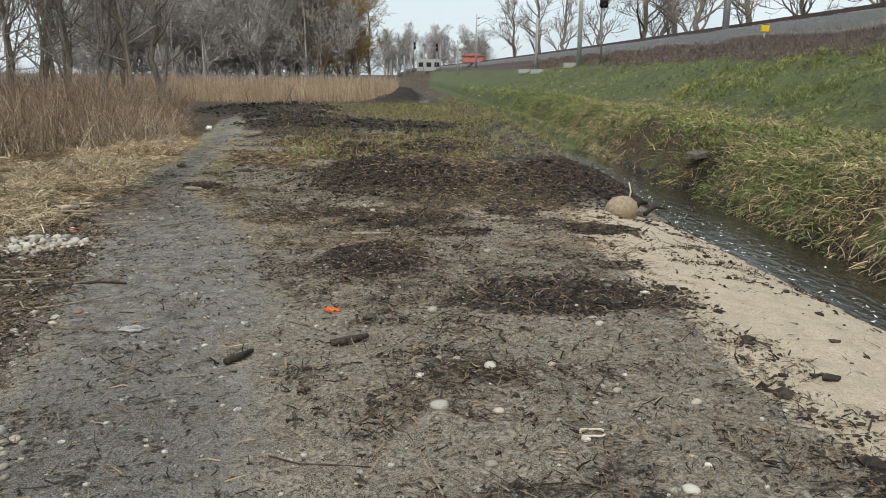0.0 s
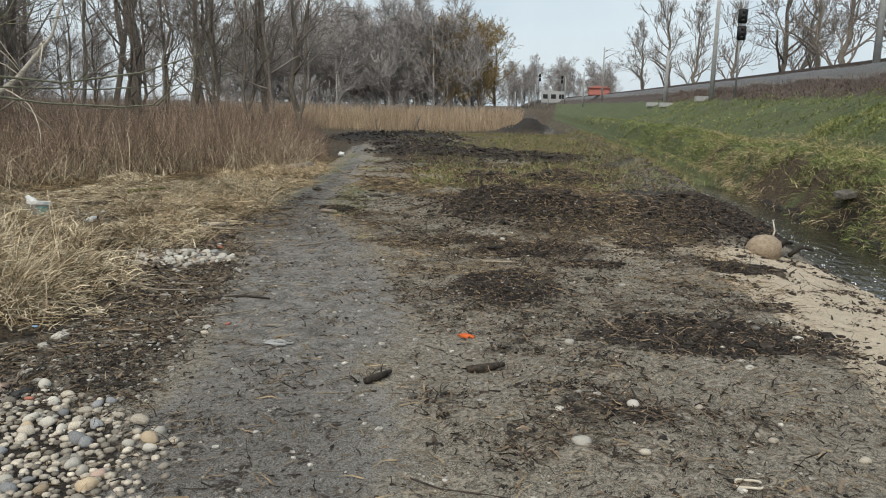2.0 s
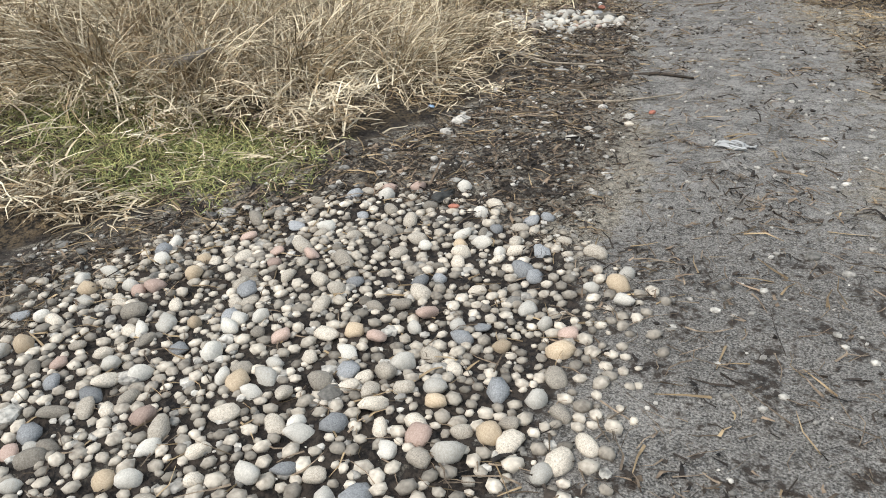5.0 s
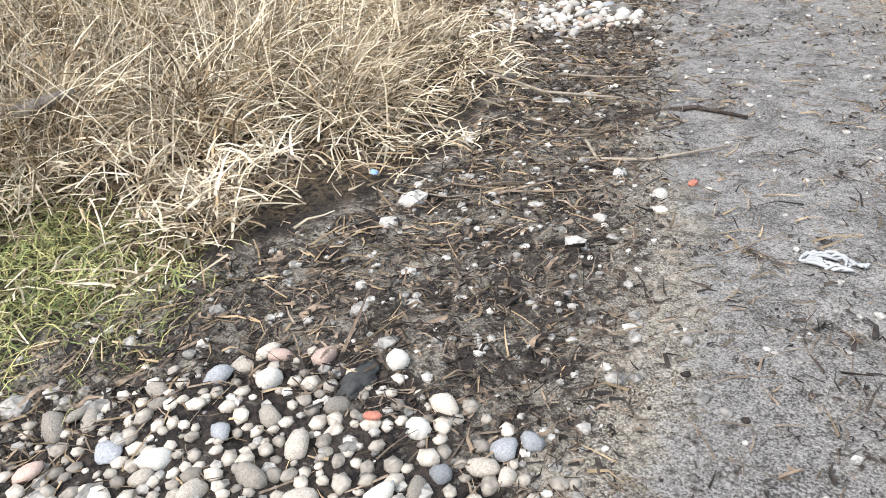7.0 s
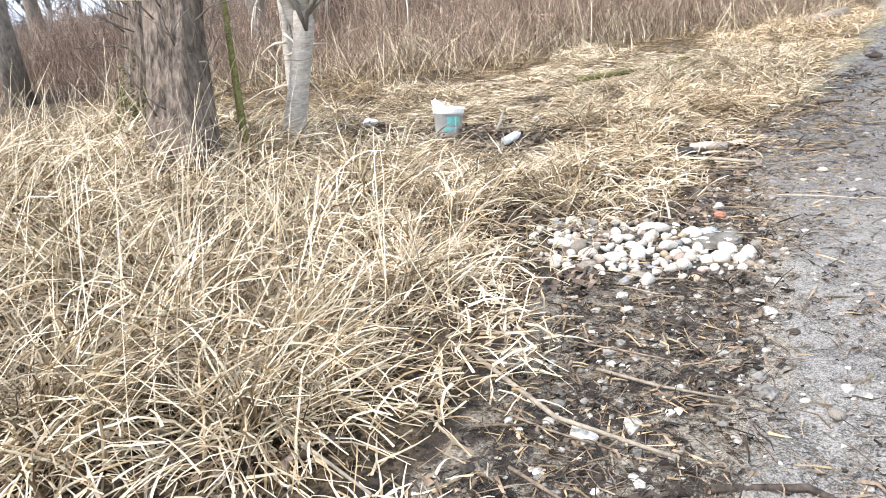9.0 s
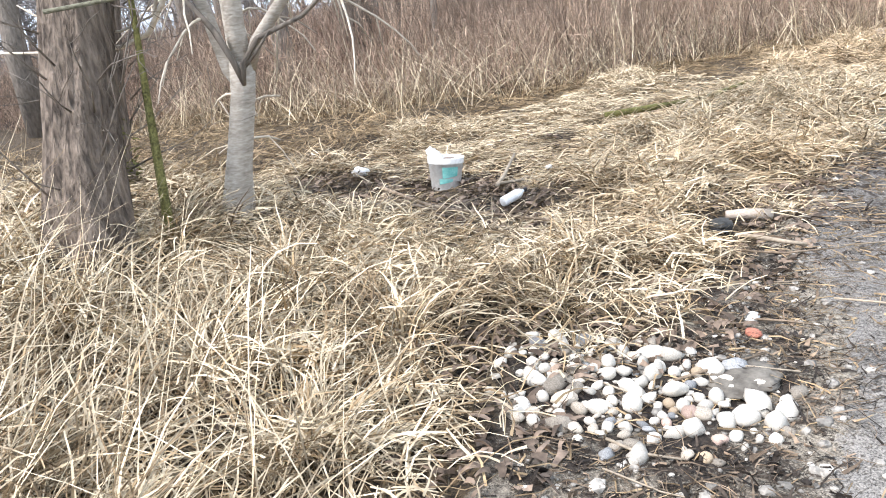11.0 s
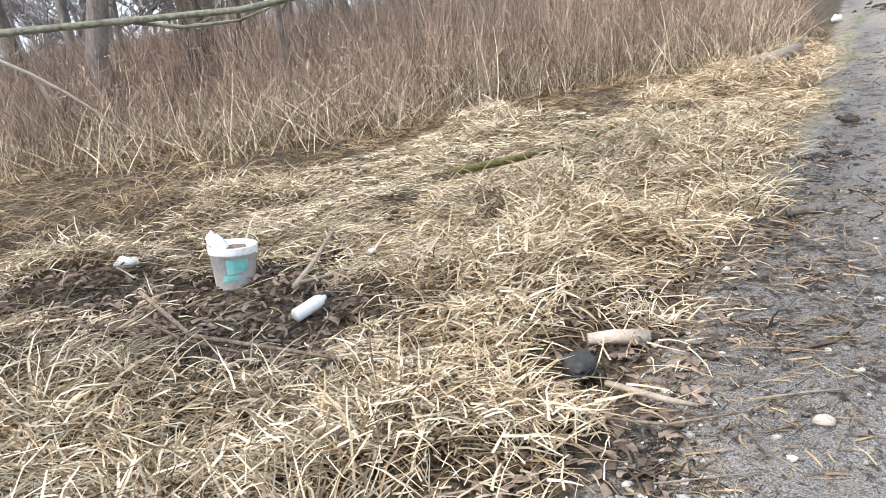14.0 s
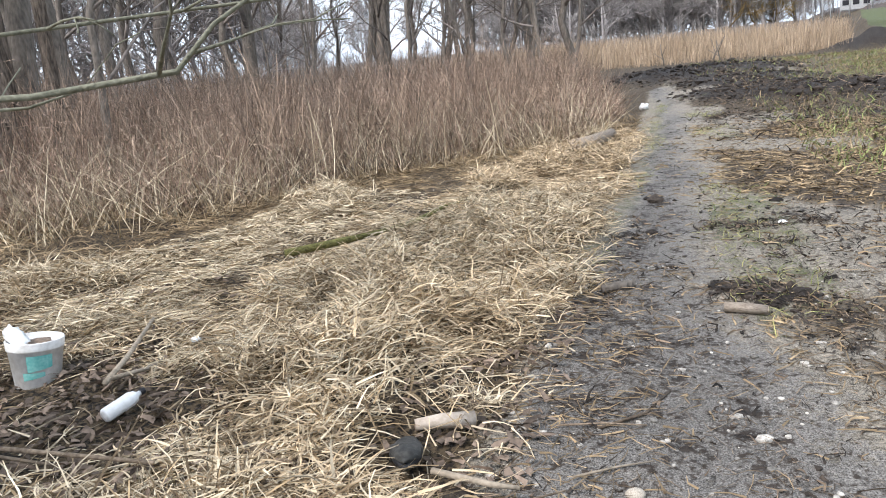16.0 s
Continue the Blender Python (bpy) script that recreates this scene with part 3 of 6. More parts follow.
def straw_mats():
    # thick long blades near the path, shorter litter behind
    for name, mat, n, box, ln, wd, lift in (
        ("dead_grass_mat", M_STRAW, 120000, (-9.0, -3.3, 2.6, 14.5), (0.05, 0.22), (0.005, 0.014), 0.1),
        ("dead_grass_litter", M_STRAW_DARK, 90000, (-9.5, -3.3, 2.6, 19.0), (0.05, 0.22), (0.005, 0.013), 0.07),
        ("dead_grass_far", M_STRAW_DARK, 60000, (-15.0, -4.4, 4.0, 22.0), (0.12, 0.42), (0.006, 0.014), 0.06),
        ("warm_dead_grass", M_STRAW_WARM, 60000, (-7.2, -4.1, 8.6, 20.0), (0.05, 0.24), (0.005, 0.014), 0.1),
    ):
        x, y = scatter(n, *box, in_straw)
        m = len(x)
        tuss = step(fnoise(x, y, 1.5, 71), 0.42, 0.68)
        p = on_ground(x, y)
        p[:, 2] += RNG.uniform(0, lift, m) * (0.3 + 1.9 * tuss)
        yaw = flow(x, y) + RNG.normal(0, 1.9, m)
        ribbons(name, mat, p, yaw, RNG.uniform(-0.15, 0.75, m) * (0.35 + 0.9 * tuss), RNG.uniform(*ln, m), RNG.uniform(*wd, m), RNG.uniform(0.0, 0.35, m), 3, 0.22, label="flattened pale dry grass beside the path")


straw_mats()


def tussocks():
    """Arching clumps of long dead grass round the trees and along the path."""
    spots = [(-4.75, 4.75, 0.6), (-5.2, 4.3, 0.7), (-4.45, 5.5, 0.5), (-5.0, 5.4, 0.7), (-5.6, 5.2, 0.8), (-4.6, 6.3, 0.5), (-5.3, 6.3, 0.7), (-4.95, 7.0, 0.55), (-5.6, 6.9, 0.7),
             (-4.7, 7.75, 0.4), (-5.3, 7.6, 0.45), (-6.0, 6.0, 0.8), (-5.9, 7.5, 0.5), (-6.2, 5.2, 0.9), (-4.25, 5.2, 0.35), (-6.9, 5.2, 0.8), (-7.1, 7.3, 0.6), (-5.0, 8.35, 0.3),
             (-5.7, 3.9, 0.8), (-6.6, 4.2, 0.9), (-5.5, 10.3, 0.35), (-6.1, 10.9, 0.35), (-5.2, 9.6, 0.25), (-6.4, 6.7, 0.6), (-8.2, 6.6, 0.7), (-6.0, 4.6, 0.9)]
    P, A, T, L, D = [], [], [], [], []
    for cx, cy, s in spots:
        n = int(760 * (0.35 + s) * (0.7 if cy > 6.8 else 1.0))
        r = np.abs(RNG.normal(0, 0.16 + 0.2 * s, n))
        a = RNG.uniform(0, 2 * np.pi, n)
        x, y = cx + r * np.cos(a), cy + r * np.sin(a)
        ok = x < straw_edge(y) + 0.1
        x, y, a = x[ok], y[ok], a[ok]
        lean = flow(np.full(len(x), cx), np.full(len(x), cy))
        P.append(on_ground(x, y))
        A.append(np.where(RNG.uniform(0, 1, len(x)) < 0.55, lean + RNG.normal(0, 1.1, len(x)), a))
        T.append(RNG.uniform(0.25, 1.35, len(x)))
        L.append(RNG.uniform(0.2, 0.6, len(x)) * (0.55 + 0.6 * s) * (1.15 if cy < 6 else 0.75))
        D.append(RNG.uniform(0.35, 0.85, len(x)))
    P, A, T, L, D = np.concatenate(P), np.concatenate(A), np.concatenate(T), np.concatenate(L), np.concatenate(D)
    # two fifths of the blades, at random, take the darker straw
    dark = RNG.uniform(0, 1, len(P)) < 0.4
    for mat, k, lab in ((M_STRAW, ~dark, "arching tussocks of pale dead grass"), (M_STRAW_DARK, dark, "darker blades in the grass tussocks")):
        ribbons("dead_grass_tussocks", mat, P[k], A[k], T[k], L[k], RNG.uniform(0.006, 0.015, k.sum()), D[k] * 0.5, 4, 0.25, label=lab)


tussocks()


def standing_stalks():
    x, y = scatter(1100, -7.2, -4.2, 3.9, 6.2, lambda a, b: (a < straw_edge(b) - 0.15) * (0.25 + 0.75 * step(fnoise(a, b, 0.9, 59), 0.45, 0.6)))
    n = len(x)
    ribbons("standing_grass_stalks", M_STRAW, on_ground(x, y), 2.4 + RNG.normal(0, 0.9, n), RNG.uniform(0.7, 1.4, n), RNG.uniform(0.45, 0.95, n), RNG.uniform(0.004, 0.008, n), RNG.uniform(0.02, 0.2, n), 4, 0.1, floor=False, label="tall dry stalks leaning out of the tussocks")


standing_stalks()


def herb_stand():
    """Waist-high dead stems, thick along the front."""
    inside = lambda x, y: (herb_edge(x, y) + 0.8 * (fnoise(x, y, 0.8, 81) - 0.5) < 0) * 1.0
    x, y = scatter(74000, -24, -6.4, 8.0, 25, inside)
    x2, y2 = scatter(26000, -45, -8, 22, 46, inside)
    x, y = np.concatenate([x, x2]), np.concatenate([y, y2])
    n = len(x)
    edge = step(-herb_edge(x, y), -0.2, 1.4)
    far = step(y, 20, 40)
    h = RNG.uniform(0.55, 1.6, n) * (0.4 + 0.72 * edge) * (0.5 + 1.15 * fnoise(x, y, 0.9, 83))
    yaw, tilt, wide, curl = RNG.uniform(0, 6.28, n), 1.5 - np.abs(RNG.normal(0, 0.3, n)) - 0.3 * (1 - edge), RNG.uniform(0.004, 0.011, n) * (1 + 1.4 * far), RNG.uniform(0.0, 0.14, n)
    red = fnoise(x, y, 0.55, 85) + RNG.normal(0, 0.08, n) > 0.53
    for name, mat, k, lab in (("dead_herb_stand", M_HERB, ~red, "waist-high stand of brown dead herbs"), ("reddish_herb_stand", M_HERB_RED, red, "reddish brown patches of waist-high dead herbs")):
        ribbons(name, mat, on_ground(x[k], y[k]), yaw[k], tilt[k], h[k] * (0.85 if mat is M_HERB_RED else 1.0), wide[k], curl[k], 3, 0.8, floor=False, label=lab, taper=0.5)
    # bent side twigs and seed heads
    k = RNG.choice(n, 85000)
    p = on_ground(x[k], y[k])
    p[:, 2] += h[k] * RNG.uniform(0.35, 0.9, len(k))
    ribbons("herb_seed_twigs", M_HERB, p, RNG.uniform(0, 6.28, len(k)), RNG.uniform(-0.2, 1.2, len(k)), RNG.uniform(0.08, 0.3, len(k)), RNG.uniform(0.004, 0.012, len(k)), RNG.uniform(-0.2, 0.5, len(k)), 2, 0.5, floor=False, label="brittle side twigs and seed heads")
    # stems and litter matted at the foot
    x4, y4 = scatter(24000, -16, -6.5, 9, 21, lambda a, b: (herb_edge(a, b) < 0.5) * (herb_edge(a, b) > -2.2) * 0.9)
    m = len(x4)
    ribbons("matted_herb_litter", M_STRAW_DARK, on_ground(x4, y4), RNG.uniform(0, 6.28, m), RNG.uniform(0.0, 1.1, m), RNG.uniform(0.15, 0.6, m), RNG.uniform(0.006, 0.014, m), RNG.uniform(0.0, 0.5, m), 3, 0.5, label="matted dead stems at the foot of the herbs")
    # pale canes leaning among them
    x3, y3 = scatter(5000, -15, -6.6, 9.5, 20, lambda a, b: (herb_edge(a, b) < 0.8) * 1.0)
    m = len(x3)
    ribbons("leaning_pale_canes", M_STRAW, on_ground(x3, y3), RNG.uniform(0, 6.28, m), RNG.uniform(0.5, 1.4, m), RNG.uniform(0.5, 1.3, m), RNG.uniform(0.008, 0.015, m), RNG.uniform(0, 0.25, m), 3, 0.2, label="pale canes leaning out of the herbs")


herb_stand()


def rough_tufts():
    """Rough grass on the ground between path and stream, further on."""
    def keep(x, y):
        u = lateral(x, y)
        return (x > path_right(y) + 1.4) * (u < 5.2) * (u < np.where(y > 20, 5.2, 3.9)) * (1 - 0.9 * mud_mask(x, y)) * (0.3 + 0.7 * step(fnoise(x, y, 0.45, 19), 0.35, 0.55))
    for name, mat, n, lab in (("rough_green_grass", M_GRASS, 30000, "rough green grass beside the mud"), ("rough_dry_grass", M_STRAW_DARK, 34000, "rough dry grass beside the mud")):
        x, y = scatter(n, -9, 4, 15.5, 46, keep)
        m = len(x)
        ribbons(name, mat, on_ground(x, y), RNG.uniform(0, 6.28, m), RNG.uniform(0.3, 1.3, m), RNG.uniform(0.06, 0.22, m), RNG.uniform(0.01, 0.026, m), RNG.uniform(0.1, 0.5, m), 2, 0.4, floor=False, label=lab)


rough_tufts()


def reed_field():
    x, y = scatter(64000, -60, 0.5, 48, 74, lambda a, b: (a < -2 - 0.02 * b) * (a > -30 + 3 * np.sin(b)) * 1.0)
    n = len(x)
    ribbons("reed_field", M_REED, on_ground(x, y), RNG.uniform(0, 6.28, n), 1.5 - np.abs(RNG.normal(0, 0.22, n)), RNG.uniform(0.5, 1.75, n) * (0.35 + 0.65 * step(y, 48, 54)), RNG.uniform(0.01, 0.03, n), RNG.uniform(0, 0.1, n), 2, 0.4, floor=False, label="field of tan dry reeds", taper=0.6)


reed_field()


def bank_grass():
    # green tufts on the far bank, terrace and embankment
    def hollow(x, y):
        return 1 - np.exp(-(((lateral(x, y) - 5.4) / 0.38) ** 2 + ((y - 14.3) / 0.48) ** 2))
    def keep(x, y):
        u = lateral(x, y)
        clump = step(0.5 * fnoise(x, y, 1.7, 91, 2) + 0.5 * fnoise(x, y, 0.45, 92, 2), 0.42, 0.58)
        return (u > 5.6) * (u < 15.2) * (0.12 + 0.88 * clump) * hollow(x, y)
    x, y = scatter(150000, 2, 16, 6, 34, keep)
    x2, y2 = scatter(45000, -4, 16, 30, 80, keep)
    x, y = np.concatenate([x, x2]), np.concatenate([y, y2])
    n = len(x)
    tall = 0.6 + 0.9 * step(fnoise(x, y, 1.7, 91, 2), 0.4, 0.65)
    pale = RNG.uniform(0, 1, n) < 0.1 + 0.4 * step(fnoise(x, y, 0.35, 94), 0.5, 0.68) + 0.3 * (lateral(x, y) > 9) * (lateral(x, y) < 11)
    for name, mat, k, lab in (("bank_grass", M_GRASS, ~pale, "green winter grass on the bank"), ("bank_yellow_grass", M_GRASS_YELLOW, pale, "yellowing grass among the green of the bank")):
        m = int(k.sum())
        ribbons(name, mat, on_ground(x[k], y[k]), RNG.uniform(0, 6.28, m), RNG.uniform(0.1, 1.25, m), RNG.uniform(0.07, 0.22, m) * tall[k], RNG.uniform(0.01, 0.026, m) * (1 + step(y[k], 25, 40)), RNG.uniform(0.1, 0.6, m), 2, 0.3, floor=False, label=lab)
    # straw thatch that hangs over the edge of the stream bank
    def dry(x, y):
        u = lateral(x, y)
        face = (u > 4.95) * (u < 6.7) * (0.08 + 0.92 * step(fnoise(x, y, 0.9, 43), 0.42, 0.6)) * (1 - 0.8 * step(y, 22, 34))
        return (face + 0.2 * (u > 7) * (u < 11)) * hollow(x, y)
    x, y = scatter(120000, 1.0, 10, 6, 36, dry)
    n = len(x)
    u = lateral(x, y)
    ribbons("bank_dead_grass", M_STRAW_BANK, on_ground(x, y, 0.03) + np.stack([0 * x, 0 * x, RNG.uniform(0, 0.12, n)], -1), np.pi + RNG.normal(0, 1.3, n), RNG.uniform(-0.4, 1.0, n) * (u > 5.4) - 0.3, RNG.uniform(0.1, 0.32, n), RNG.uniform(0.007, 0.017, n), RNG.uniform(0.1, 0.5, n), 3, 0.25, label="dead grass hanging down the stream bank")
    # tufts of green hanging on the bank's face
    x, y = scatter(90000, 0.5, 8, 6, 46, lambda a, b: (lateral(a, b) > 5.0) * (lateral(a, b) < 7.2) * np.maximum(step(fnoise(a, b, 0.8, 47), 0.46, 0.6), 0.7 * (lateral(a, b) > 5.9)) * hollow(a, b))
    n = len(x)
    ribbons("bank_edge_grass", M_GRASS, on_ground(x, y, 0.05), np.pi + RNG.normal(0, 1.0, n), RNG.uniform(-0.1, 1.0, n), RNG.uniform(0.1, 0.3, n), RNG.uniform(0.008, 0.018, n), RNG.uniform(0.2, 0.7, n), 3, 0.3, label="green tufts on the stream bank")
    # brown weeds below the ballast
    x, y = scatter(60000, 6, 18, 10, 90, lambda a, b: step(lateral(a, b) + 1.6 * (fnoise(a, b, 0.5, 49) - 0.5), 14.2, 15.0) * (lateral(a, b) < 17.2) * 1.0)
    n = len(x)
    ribbons("embankment_weeds", M_WEED, on_ground(x, y), RNG.uniform(0, 6.28, n), RNG.uniform(0.3, 1.4, n), RNG.uniform(0.12, 0.45, n), RNG.uniform(0.008, 0.02, n) * (1 + step(y, 25, 50)), RNG.uniform(0.0, 0.4, n), 2, 0.5, floor=False, label="brown dead weeds below the ballast")
    # green blades by the pebble heap and along the path
    def small(x, y):
        a = 1 - step(blob(x, y, -4.9, 3.55, 1.15, 0.65), 0.5, 1.2)
        b = (y > 9.5) * step(x, path_left(y) - 0.5, path_left(y) - 0.1) * (1 - step(x, path_left(y), path_left(y) + 0.25)) * step(fnoise(x, y, 0.9, 95), 0.45, 0.65) * 0.5
        c = (y > 9.0) * step(x, path_right(y) - 0.1, path_right(y) + 0.1) * (1 - step(x, path_right(y) + 0.4, path_right(y) + 0.8)) * step(fnoise(x, y, 0.8, 97), 0.4, 0.6)
        return np.maximum(a, np.maximum(b, 0.55 * c))
    x, y = scatter(60000, -7, -2.5, 2.4, 26, small)
    n = len(x)
    x5, y5 = scatter(16000, -6.3, -3.6, 2.6, 4.6, lambda a, b: 1 - step(blob(a, b, -4.8, 3.5, 1.1, 0.65), 0.6, 1.15))
    x, y = np.concatenate([x, x5]), np.concatenate([y, y5])
    n = len(x)
    pale = RNG.uniform(0, 1, n) < 0.55
    for name, mat, k, lab in (("verge_grass", M_GRASS, ~pale, "short green grass at the path's edge"), ("verge_yellow_grass", M_GRASS_YELLOW, pale, "yellowing blades in the grass at the path's edge")):
        m = int(k.sum())
        ribbons(name, mat, on_ground(x[k], y[k]), RNG.uniform(0, 6.28, m), RNG.uniform(0.1, 1.2, m), RNG.uniform(0.04, 0.15, m), RNG.uniform(0.003, 0.008, m), RNG.uniform(0.1, 0.6, m), 3, 0.4, label=lab)


bank_grass()


def mulch():
    """Dark shreds of bark, mud crumbs and twigs lying on the dredged ground."""
    def keep(x, y):
        k = mud_mask(x, y, 1.08, 0.45, 1.15)
        u = lateral(x, y)
        loose = np.maximum(0.19, litter_clumps(x, y) * 1.5) * step(x, path_right(y) - 0.2, path_right(y) + 0.6) * (u < 2.0)
        clumps = 0.9 * step(0.55 * fnoise(x, y, 1.1, 33) + 0.45 * fnoise(x, y, 4.0, 37), 0.51, 0.61) * (x > path_right(y)) * (u < 2.0)
        margin = 0.9 * step(x, straw_edge(y) - 0.1, straw_edge(y) + 0.1) * (1 - step(x, path_left(y) - 0.2, path_left(y) + 0.15)) * (y < 9.5)
        sandy = (0.02 + 0.5 * step(0.4 * fnoise(x, y, 1.2, 35) + 0.6 * fnoise(x, y, 4.5, 36), 0.56, 0.64)) * (u > 1.8) * (u < 3.8)
        onpath = (0.07 + 0.35 * step(fnoise(x, y, 3.5, 39), 0.62, 0.74)) * (x > path_left(y)) * (x < path_right(y))
        bare = 1 - np.maximum.reduce([1 - step(blob(x, y, *q), 0.85, 1.15) for q in PATCHES])
        return np.maximum.reduce([k, loose, clumps, margin, sandy, onpath]) * bare
    x, y = scatter(210000, -5, 3.6, 1.6, 13.5, keep)
    x2, y2 = scatter(40000, -6, 3.4, 11, 30, keep)
    x, y = np.concatenate([x, x2]), np.concatenate([y, y2])
    n = len(x)
    far = step(y, 10, 20)
    brown = RNG.uniform(0, 1, n) < 0.36
    for name, mat, k, lab in (("dark_mulch_shreds", M_CHIP, ~brown, "dark shredded bark and mud crumbs"), ("brown_litter_shreds", M_LITTER, brown, "brown shredded litter on the soil")):
        m = int(k.sum())
        ribbons(name, mat, on_ground(x[k], y[k], 0.006), RNG.uniform(0, 6.28, m), RNG.uniform(-0.3, 0.7, m), RNG.lognormal(-3.25, 0.6, m) * (1 + far[k]), RNG.lognormal(-4.8, 0.5, m) * (1 + far[k]), RNG.uniform(-0.2, 0.9, m), 2, 1.0, label=lab)
    x, y = scatter(26000, -5, 3.0, 1.6, 12, lambda a, b: np.minimum(1, 0.3 + keep(a, b)) * (lateral(a, b) < 1.9) * (a > straw_edge(b)))
    n = len(x)
    ribbons("twig_litter", M_TWIG, on_ground(x, y, 0.008), RNG.uniform(0, 6.28, n), RNG.uniform(-0.1, 0.35, n), RNG.uniform(0.03, 0.16, n), RNG.uniform(0.003, 0.008, n), RNG.uniform(0.0, 0.4, n), 3, 0.4, label="thin brown twigs scattered on the soil")
    x, y = scatter(13000, -8.5, -3.9, 4.0, 11, lambda a, b: (a < straw_edge(b) + 0.15 + 0.35 * (b > 4.3) * (b < 6.6)) * (0.25 + 0.5 * (a > straw_edge(b) - 0.3) + 0.8 * (1 - step(blob(a, b, -6.4, 8.8, 1.5, 0.8), 0.5, 1.2)) + 1.2 * in_hollow(a, b)))
    n = len(x)
    ribbons("fallen_leaves", M_LEAF, on_ground(x, y, 0.02), RNG.uniform(0, 6.28, n), RNG.uniform(-0.2, 0.6, n), RNG.uniform(0.04, 0.1, n), RNG.uniform(0.02, 0.045, n), RNG.uniform(0.1, 0.7, n), 3, 0.2, label="brown fallen leaves among the dead grass")

    # straw bits and light shreds strewn over the bare ground
    x, y = scatter(60000, -5.5, 2.2, 1.6, 21, lambda a, b: (a > straw_edge(b)) * (lateral(a, b) < 2.2) * (0.12 + 0.7 * step(straw_edge(b) + 0.7 - a, -0.3, 0.5) * (b < 12) + 0.85 * (b > 7) * (a > path_right(b)) * step(fnoise(a, b, 0.6, 41), 0.34, 0.52)))
    n = len(x)
    ribbons("straw_bits", M_STRAW_DARK, on_ground(x, y, 0.006), RNG.uniform(0, 6.28, n), RNG.uniform(-0.1, 0.3, n), RNG.uniform(0.03, 0.16, n), RNG.uniform(0.004, 0.012, n) * (1 + step(y, 9, 16)), RNG.uniform(0.0, 0.4, n), 2, 0.4, label="straw bits strewn over bare ground")
    # crumbs of wet mud
    x, y = scatter(55000, -5, 3.6, 1.6, 14.5, lambda a, b: np.maximum(0.9 * mud_mask(a, b, 1.1), np.where(lateral(a, b) > 1.8, 0.5, 0.22) * keep(a, b)))
    x2, y2 = scatter(12000, -13, 3.0, 14, 46, lambda a, b: mud_mask(a, b, 1.1))
    x, y = np.concatenate([x, x2]), np.concatenate([y, y2])
    n = len(x)
    s = RNG.lognormal(-3.85, 0.5, n) * (1 + 2.0 * step(y, 8, 22)) * np.where((mud_mask(x, y) > 0.3) | (lateral(x, y) > 1.8), 1.15, 0.6)
    ico = bmesh.new()
    bmesh.ops.create_icosphere(ico, subdivisions=1, radius=0.5)
    v0 = np.array([tuple(v.co) for v in ico.verts])
    f0 = np.array([[v.index for v in f.verts] for f in ico.faces])
    ico.free()
    v = v0[None] * s[:, None, None] * RNG.uniform(0.55, 1.45, (n, len(v0), 1)) * np.array([1.2, 1.0, 0.75]) + on_ground(x, y, 0.002)[:, None, :]
    f = (f0[None] + (np.arange(n) * len(v0))[:, None, None]).reshape(-1, 3)
    tagged(new("mud_crumbs", add_mesh("mud_crumbs", v, f, M_CHIP, False)), "crumbs and clods of dark wet mud", kind="stuff")


mulch()


# ---- stones ----
def stone_mesh(name, mat, seed, flat=0.6, long=1.3, rough=0.26, sub=2):
    bm = bmesh.new()
    bmesh.ops.create_icosphere(bm, subdivisions=sub, radius=0.5)
    for v in bm.verts:
        n = noise.noise(v.co * 1.7 + Vector((seed * 3.1, seed, -seed))) * rough + noise.noise(v.co * 4.0 + Vector((seed, 0, seed))) * rough * 0.35
        v.co *= 1 + n
        cut = Vector((math.sin(seed * 2.3), math.cos(seed * 1.7), 0.4 * math.sin(seed))).normalized()
        over = v.co.dot(cut) - 0.36
        if over > 0:
            v.co -= cut * over * 0.8
        over = v.co.dot(Vector((cut.y, -cut.x, 0.3)).normalized()) - 0.38
        if over > 0:
            v.co -= Vector((cut.y, -cut.x, 0.3)).normalized() * over * 0.7
        v.co.x *= long
        v.co.z *= flat
    me = bpy.data.meshes.new(name)
    bm.to_mesh(me)
    bm.free()
    me.materials.append(mat)
    me.polygons.foreach_set("use_smooth", np.ones(len(me.polygons), dtype=bool))
    return me


PEBBLES = [stone_mesh("pebble", m, s, f, l, r, 2) for s, (m, f, l, r) in enumerate([(M_PEBBLE, 0.62, 1.3, 0.36), (M_PEBBLE, 0.55, 1.45, 0.5), (M_PEBBLE_TAN, 0.7, 1.15, 0.35), (M_PEBBLE_PALE, 0.65, 1.3, 0.45), (M_PEBBLE_RED, 0.6, 1.2, 0.4), (M_PEBBLE_GREY, 0.5, 1.2, 0.5), (M_PEBBLE_PALE, 0.7, 1.1, 0.35)])]
FILL = stone_mesh("pebble_fill", M_PEBBLE, 3, 0.62, 1.25, 0.36, 1)


